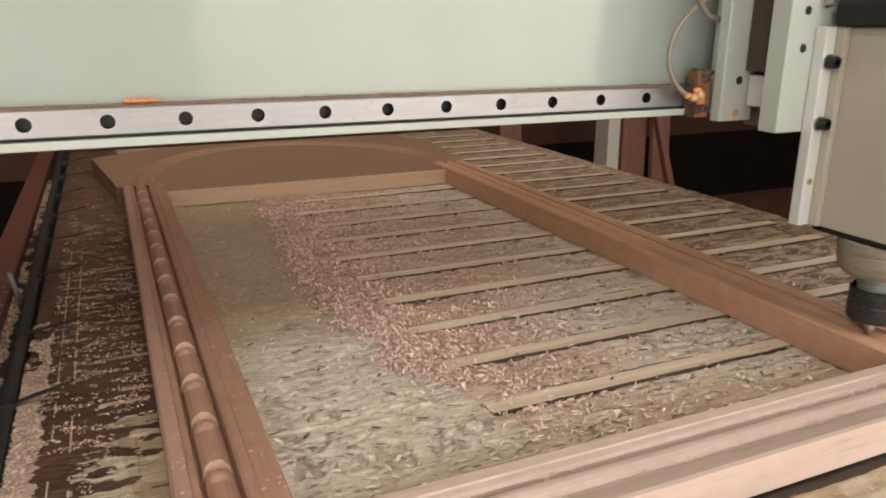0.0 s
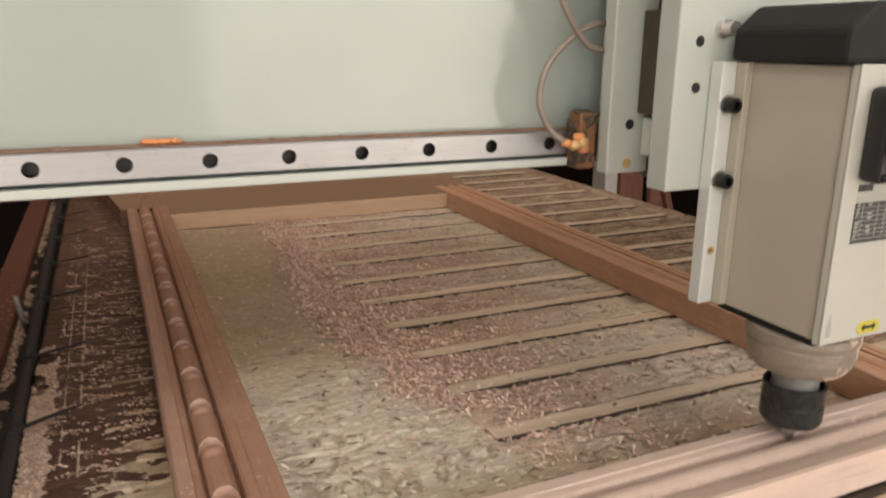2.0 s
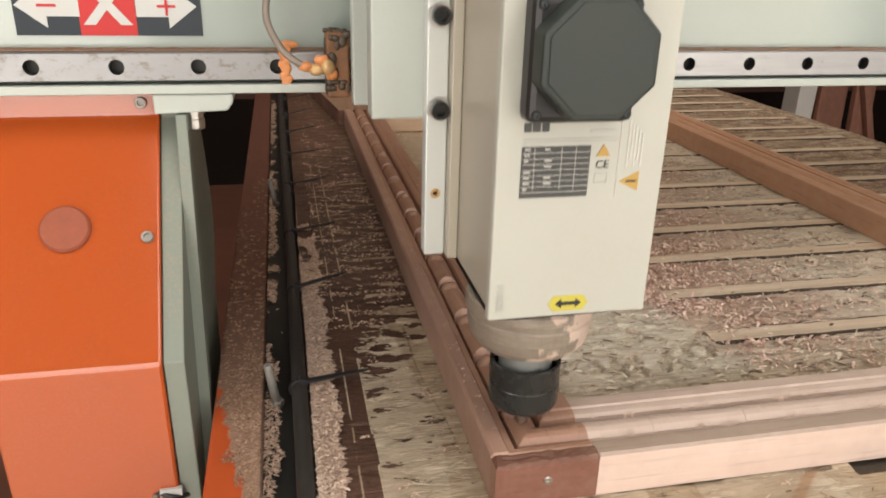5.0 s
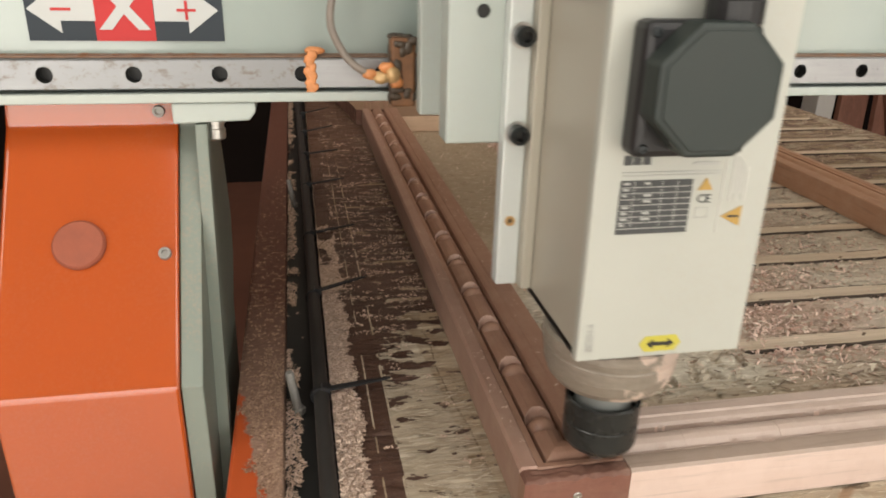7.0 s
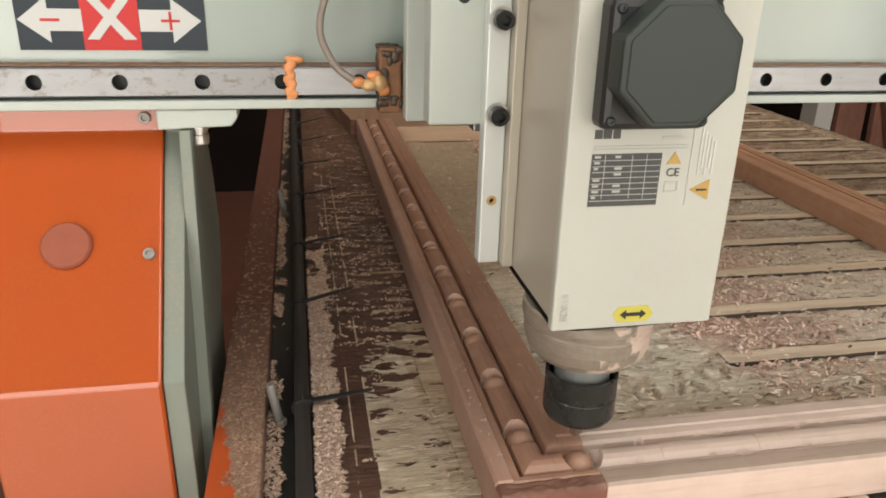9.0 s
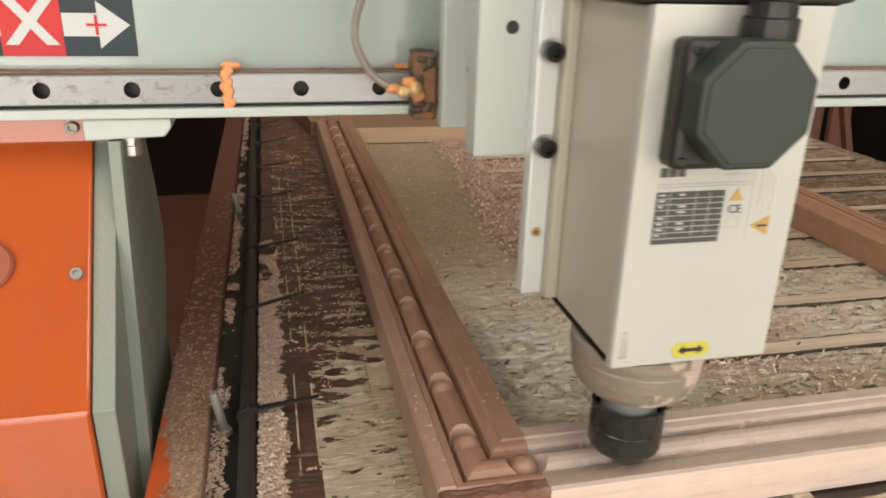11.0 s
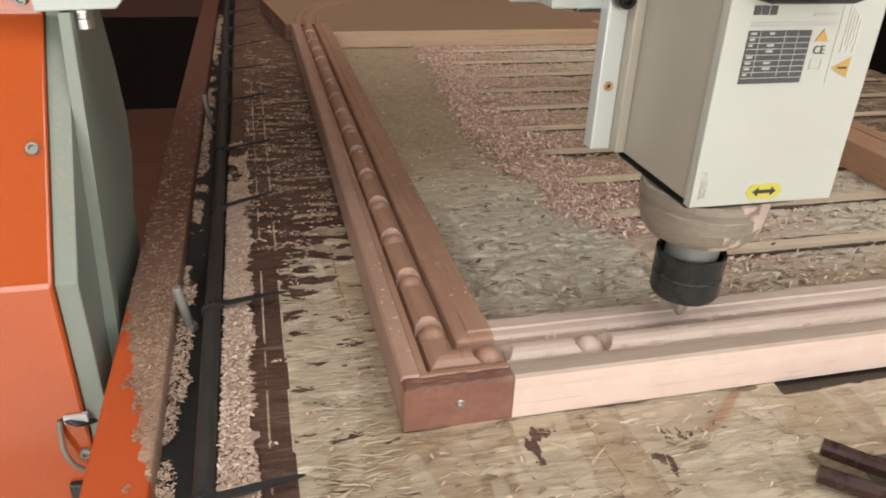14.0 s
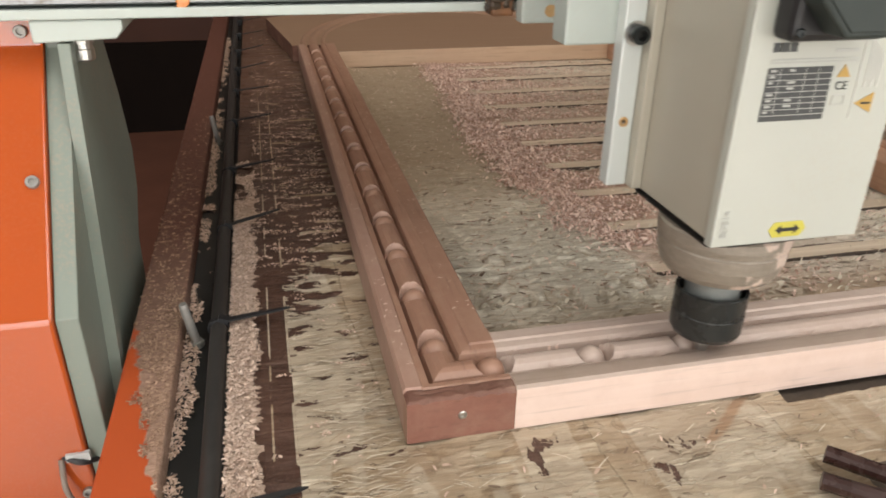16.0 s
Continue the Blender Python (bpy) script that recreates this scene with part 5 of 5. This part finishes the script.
# ---- pliers on the board ----


def pliers():
    p = thing("pliers", "dark steel pliers lying on the splintered board", "pliers", (0.2, -0.05, 0))
    for a, b, c in (((0.060, -0.029, 0.012), (0.095, -0.062, 0.011), (0.150, -0.105, 0.009)), ((0.044, -0.047, 0.009), (0.080, -0.075, 0.009), (0.148, -0.110, 0.009))):
        part("handle", tube([a, b, c], 0.0060, 12, 6), M_GRIP, p, "worn dark handle")
    part("jaw", boxed(0.148, 0.20, -0.124, -0.106, 0.002, 0.014, bevel=0.003, m=None), M_DARKSTEEL, p)


pliers()

# ---- shavings ----


def chips(name, spots, size, material, label, seed, flat=0.5, lie=None, curl=0.55, slim=(0.12, 0.38)):
    """Curled shavings, each a bent strip of its own, heaped at the given spots."""
    rng = random.Random(seed)
    verts, faces = [], []
    for x, y, z in spots:
        L, w, bend = rng.uniform(*size), rng.uniform(*slim), rng.uniform(0.0, curl)
        m = pose(x, y, z, rng.gauss(0, 40 * flat), rng.gauss(0, 40 * flat), rng.uniform(0, 360) if lie is None else rng.gauss(0, lie))
        k = len(verts)
        twist = rng.uniform(-0.5, 0.5) * min(1.0, 2 * curl)
        for i in range(4):
            t = (i - 1.5) / 1.5
            arc = 2.6 * bend * t  # rolled about its own width
            along, up = (t * L / 2, 0.0) if bend < 0.05 else (L / 2 * math.sin(arc) / (2.6 * bend), L / 2 * (math.cos(arc) - 1) / (2.6 * bend))
            for s in (-1, 1):
                half = s * L * w / 2 * (1 - 0.35 * t * t)
                verts.append(m @ Vector((along, half * math.cos(twist * t), bend * L * 0.35 + up + half * math.sin(twist * t))))
        faces += [(k + q, k + q + 2, k + q + 3, k + q + 1) for q in (0, 2, 4)]
    me = bpy.data.meshes.new(name)
    me.from_pydata(verts, [], faces)
    me.materials.append(material)
    return tagged(new(name, me), label, "shavings", kind="stuff")


def in_slot(x, y):
    return SX0 < x < SX1 and any(CUT0 - 0.002 < y - s < CUT1 for s in SLOTS)


def heap_spots(n, seed):
    """The drift of shavings along the slot ends, thick at its rim and thinning over the slots."""
    rng, out = random.Random(seed), []
    while len(out) < n:
        y = rng.uniform(0.122, 1.14)
        rim = float(np.interp(y, (0.1, 0.2, 0.3, 0.4, 0.5, 0.67, 0.93, 1.15), (0.32, 0.285, 0.25, 0.235, 0.217, 0.222, 0.245, 0.25))) + 0.022 * noise.noise((0, y * 14, 0))
        d = rng.expovariate(1 / (0.06 if rng.random() < 0.55 else 0.17))
        x = rim + d + rng.gauss(0, 0.013)
        thin = max(0.0, min(1.0, (y - 0.13) / 0.22))
        if x > 0.64 or rng.random() > 0.10 + 0.90 * thin or noise.noise((x * 12, y * 20, 2)) < -0.25 - 0.2 * thin:
            continue
        z = 0.0005 + rng.uniform(0, 0.0075 * math.exp(-d / 0.07))
        if not in_slot(x, y) or rng.random() < 0.5 * math.exp(-d / 0.03):
            out.append((x, y, z))
    return out


def scatter(n, seed, x0, x1, y0, y1, z, heap=0.0, gate=None):
    rng, out = random.Random(seed), []
    while len(out) < n:
        x, y = rng.uniform(x0, x1), rng.uniform(y0, y1)
        if (gate and not gate(x, y)) or (in_slot(x, y) and rng.random() < 0.85):
            continue
        out.append((x, y, z + rng.uniform(0, heap)))
    return out


chips("shavings_heap", heap_spots(19000, 1), (0.0032, 0.0092), M_CHIP, "heap of curled pink wood shavings across the slots", 11, 0.55, None, 0.6, (0.14, 0.36))
chips("shavings_scattered", scatter(3600, 2, 0.079, 0.665, 0.08, 1.13, 0.0008, 0.0, lambda x, y: y > 0.14 + 0.15 * noise.noise((x * 9, y * 9, 4))), (0.002, 0.0075), M_CHIP_TAN, "scattered tan wood shavings inside the frame", 12, 0.3)
chips("shavings_edge_strip", scatter(15000, 3, -0.119, -0.085, -0.4, 1.8, 0.0005, 0.004, lambda x, y: x < -0.098 + 0.010 * noise.noise((3, y * 18, 0)) + 0.004 * noise.noise((3, y * 70, 0)) and noise.noise((x * 40, y * 25, 9)) > 2.5 * (y - 0.55)), (0.0012, 0.0046), M_CHIP_EDGE, "strip of pale shavings beside the hose", 13, 0.25, None, 0.2, (0.16, 0.5))
chips("shavings_film", scatter(4400, 4, -0.099, -0.005, -0.4, 1.8, 0.001, 0.0, lambda x, y: 0.65 * noise.noise((x * 26, y * 90, 1)) + 0.35 * noise.noise((x * 110, y * 160, 8)) > (0.36 if y < 0.28 else 0.06 + 0.35 * max(0.0, y - 0.7))), (0.001, 0.004), M_CHIP_TAN, "pale crumbs on the dark film", 14, 0.2, None, 0.3, (0.2, 0.6))
chips("shavings_bed", scatter(3600, 5, -0.198, -0.160, -0.5, 1.5, 0.0004, 0.0012, lambda x, y: (x + 0.199) * 22 + y * 4.2 > 0.80 + 0.5 * noise.noise((x * 60, y * 40, 0)) and y < 0.06 + 0.5 * max(0.0, noise.noise((x * 50, y * 30, 3)) + 0.3) + 1.3 * max(0.0, noise.noise((x * 170, y * 210, 6)) - 0.05)), (0.0010, 0.0042), M_DUSTCHIP, "thin shavings on the dusty bed beam", 15, 0.2, None, 0.2, (0.16, 0.5))
chips("shavings_gutter", scatter(6500, 6, -0.158, -0.137, -0.5, 1.6, -0.017, 0.004, lambda x, y: x < -0.1475 + 0.010 * noise.noise((1, y * 24, 0)) + 0.004 * noise.noise((7, y * 80, 0)) and noise.noise((x * 30, y * 30, 5)) > -0.18), (0.0014, 0.0055), M_CHIP_TAN, "pale shavings in the black gutter", 16, 0.3, None, 0.25, (0.14, 0.42))
chips("shavings_far_side", scatter(3800, 7, 0.745, 1.12, 0.0, 1.7, 0.001), (0.002, 0.009), M_CHIP_TAN, "tan splinters on the dark film beyond the frame", 17, 0.15)
chips("shavings_front", scatter(260, 8, -0.08, 0.6, -0.36, -0.01, 0.0006), (0.002, 0.008), M_CHIP_TAN, "tan splinters on the bare board", 18, 0.06)

chips("splinters_inside", scatter(6000, 21, 0.078, 0.667, 0.077, 1.14, 0.0003, 0.0003), (0.003, 0.011), M_STRAND, "fine pale splinters of the board inside the frame", 31, 0.12, 20, 0.15, (0.05, 0.14))
chips("splinters_front", scatter(2400, 22, -0.07, 1.1, -0.41, -0.003, 0.0003, 0.0006), (0.003, 0.014), M_STRAND, "fine pale splinters of the bare board", 32, 0.1, 22, 0.12, (0.04, 0.10))
chips("splinters_edge", scatter(1500, 23, -0.062, -0.002, -0.41, 0.40, 0.0003, 0.0006, lambda x, y: y < 0.16 + 0.2 * noise.noise((x * 20, y * 9, 6))), (0.003, 0.014), M_STRAND, "fine pale splinters beside the frame", 33, 0.1, 14, 0.12, (0.05, 0.12))

chips("torn_flakes_inside", scatter(2600, 41, 0.08, 0.663, 0.09, 1.12, 0.0007, 0.0010, lambda x, y: x > 0.26 or y < 0.42 + 0.3 * noise.noise((x * 20, y * 9, 2))), (0.003, 0.0105), M_FLAKE, "torn pale flakes of the board inside the frame", 41, 0.30, 28, 0.22, (0.18, 0.42))
# flat brown slivers laid on the board as pits and small shadow marks
chips("pit_shade_inside", scatter(1100, 42, 0.08, 0.663, 0.08, 1.12, 0.0008, 0.0002), (0.003, 0.011), M_PIT, "brown slivers for pits and their shade inside the frame", 42, 0.05, 35, 0.05, (0.15, 0.4))
chips("pit_shade_front", scatter(520, 44, -0.065, 0.8, -0.40, -0.02, 0.0008, 0.0002), (0.002, 0.008), M_PIT, "brown slivers for pits and their shade on the bare board", 44, 0.05, 35, 0.05, (0.15, 0.4))

chips("crumbs_on_frame", [(x, y, 0.0374) for x, y, _ in scatter(150, 51, 0.0585, 0.0735, 0.09, 1.15, 0.0)] + [(x, y, 0.0366) for x, y, _ in scatter(110, 52, 0.0030, 0.0118, 0.03, 1.15, 0.0)], (0.0012, 0.0040), M_CHIP_TAN, "pale crumbs lying on the carved frame", 53, 0.15, None, 0.2, (0.2, 0.5))


# ---- movement ----
def motions():
    loop = [  # seconds, carriage x, gantry y, head height
        (0.0, 0.712, 0.310, 0.149), (0.1, 0.712, 0.294, 0.149), (0.2, 0.712, 0.277, 0.149), (0.3, 0.712, 0.260, 0.149), (0.4, 0.712, 0.243, 0.149), (0.5, 0.711, 0.230, 0.149),
        (0.7, 0.707, 0.226, 0.148), (1.0, 0.662, 0.226, 0.148), (1.5, 0.576, 0.226, 0.149), (2.0, 0.498, 0.227, 0.149), (2.5, 0.413, 0.225, 0.149), (3.0, 0.328, 0.224, 0.149),
        (3.5, 0.244, 0.221, 0.149), (4.0, 0.160, 0.222, 0.149), (4.5, 0.079, 0.219, 0.148), (4.7, 0.047, 0.220, 0.148), (4.85, 0.037, 0.221, 0.149), (5.0, 0.037, 0.222, 0.157),
        (5.15, 0.042, 0.222, 0.165), (5.5, 0.066, 0.222, 0.165), (5.9, 0.071, 0.222, 0.161), (6.3, 0.072, 0.223, 0.149), (6.45, 0.074, 0.223, 0.149), (6.6, 0.081, 0.219, 0.149),
        (6.7, 0.086, 0.208, 0.149), (6.8, 0.085, 0.197, 0.149), (6.9, 0.075, 0.193, 0.149), (7.0, 0.064, 0.199, 0.149), (7.1, 0.058, 0.209, 0.149), (7.2, 0.060, 0.217, 0.149),
        (7.3, 0.066, 0.222, 0.149), (7.4, 0.070, 0.223, 0.149), (7.5, 0.070, 0.222, 0.149), (7.6, 0.065, 0.222, 0.149), (7.7, 0.060, 0.217, 0.149), (7.8, 0.061, 0.206, 0.149),
        (7.9, 0.068, 0.197, 0.149), (8.0, 0.078, 0.198, 0.149), (8.1, 0.084, 0.208, 0.149), (8.2, 0.081, 0.217, 0.149), (8.3, 0.075, 0.222, 0.149), (8.5, 0.071, 0.222, 0.149),
        (8.7, 0.071, 0.222, 0.153), (9.0, 0.073, 0.222, 0.165), (9.15, 0.085, 0.222, 0.165), (9.5, 0.138, 0.223, 0.165), (9.7, 0.147, 0.223, 0.164), (10.0, 0.149, 0.223, 0.160),
        (10.3, 0.149, 0.223, 0.151), (10.5, 0.150, 0.223, 0.149), (10.6, 0.155, 0.222, 0.149), (10.7, 0.161, 0.214, 0.149), (10.8, 0.162, 0.203, 0.149), (10.9, 0.153, 0.197, 0.149),
        (11.0, 0.142, 0.199, 0.149), (11.1, 0.134, 0.206, 0.149), (11.2, 0.135, 0.214, 0.149), (11.3, 0.141, 0.221, 0.149), (11.4, 0.147, 0.223, 0.149), (11.5, 0.149, 0.223, 0.149),
        (11.6, 0.147, 0.223, 0.149), (11.7, 0.139, 0.219, 0.149), (11.8, 0.134, 0.210, 0.149), (11.9, 0.141, 0.201, 0.150), (12.0, 0.151, 0.197, 0.150), (12.1, 0.161, 0.205, 0.150),
        (12.2, 0.160, 0.213, 0.150), (12.3, 0.154, 0.219, 0.150), (12.4, 0.150, 0.222, 0.150), (12.5, 0.148, 0.222, 0.150), (12.7, 0.148, 0.222, 0.154), (13.0, 0.149, 0.222, 0.165),
        (13.15, 0.162, 0.223, 0.165), (13.5, 0.215, 0.224, 0.165), (13.7, 0.225, 0.224, 0.164), (14.0, 0.227, 0.223, 0.160), (14.3, 0.228, 0.224, 0.151), (14.5, 0.228, 0.224, 0.150),
        (14.6, 0.231, 0.222, 0.150), (14.7, 0.237, 0.216, 0.150), (14.8, 0.238, 0.204, 0.150), (14.9, 0.232, 0.198, 0.150), (15.0, 0.220, 0.200, 0.151), (15.1, 0.213, 0.206, 0.150),
        (15.2, 0.214, 0.213, 0.150), (15.3, 0.220, 0.219, 0.150), (15.4, 0.225, 0.222, 0.150), (15.5, 0.226, 0.223, 0.150), (15.6, 0.223, 0.223, 0.150), (15.7, 0.216, 0.218, 0.150),
        (15.8, 0.217, 0.210, 0.150), (15.9, 0.222, 0.203, 0.150), (16.0, 0.231, 0.198, 0.150),
    ]
    for k, (ob, x, t) in enumerate(OFFCUTS):  # thrown behind the rail, where they come to lie on the board
        side = 1 if k % 2 else -1
        rest = pose(x + 0.004 * side, 0.057 + 0.004 * (k % 3), -0.0255, 0, 0, 20 * side)
        walk(ob, [(0.0, pose(x, 0, 0)), (t - 0.02, pose(x, 0, 0)), (t + 0.1, pose(x, 0.03, 0.022)), (t + 0.2, pose(x + 0.002 * side, 0.06, 0.004, 0, 0, 10 * side)), (t + 0.28, rest), (16.0, rest)])
    walk(GANTRY, [(t, pose(0, gy, 0)) for t, cx, gy, sz in loop])
    walk(CARRIAGE, [(t, pose(cx, gy, 0)) for t, cx, gy, sz in loop])
    walk(HEAD, [(t, pose(cx, gy, sz)) for t, cx, gy, sz in loop])


motions()
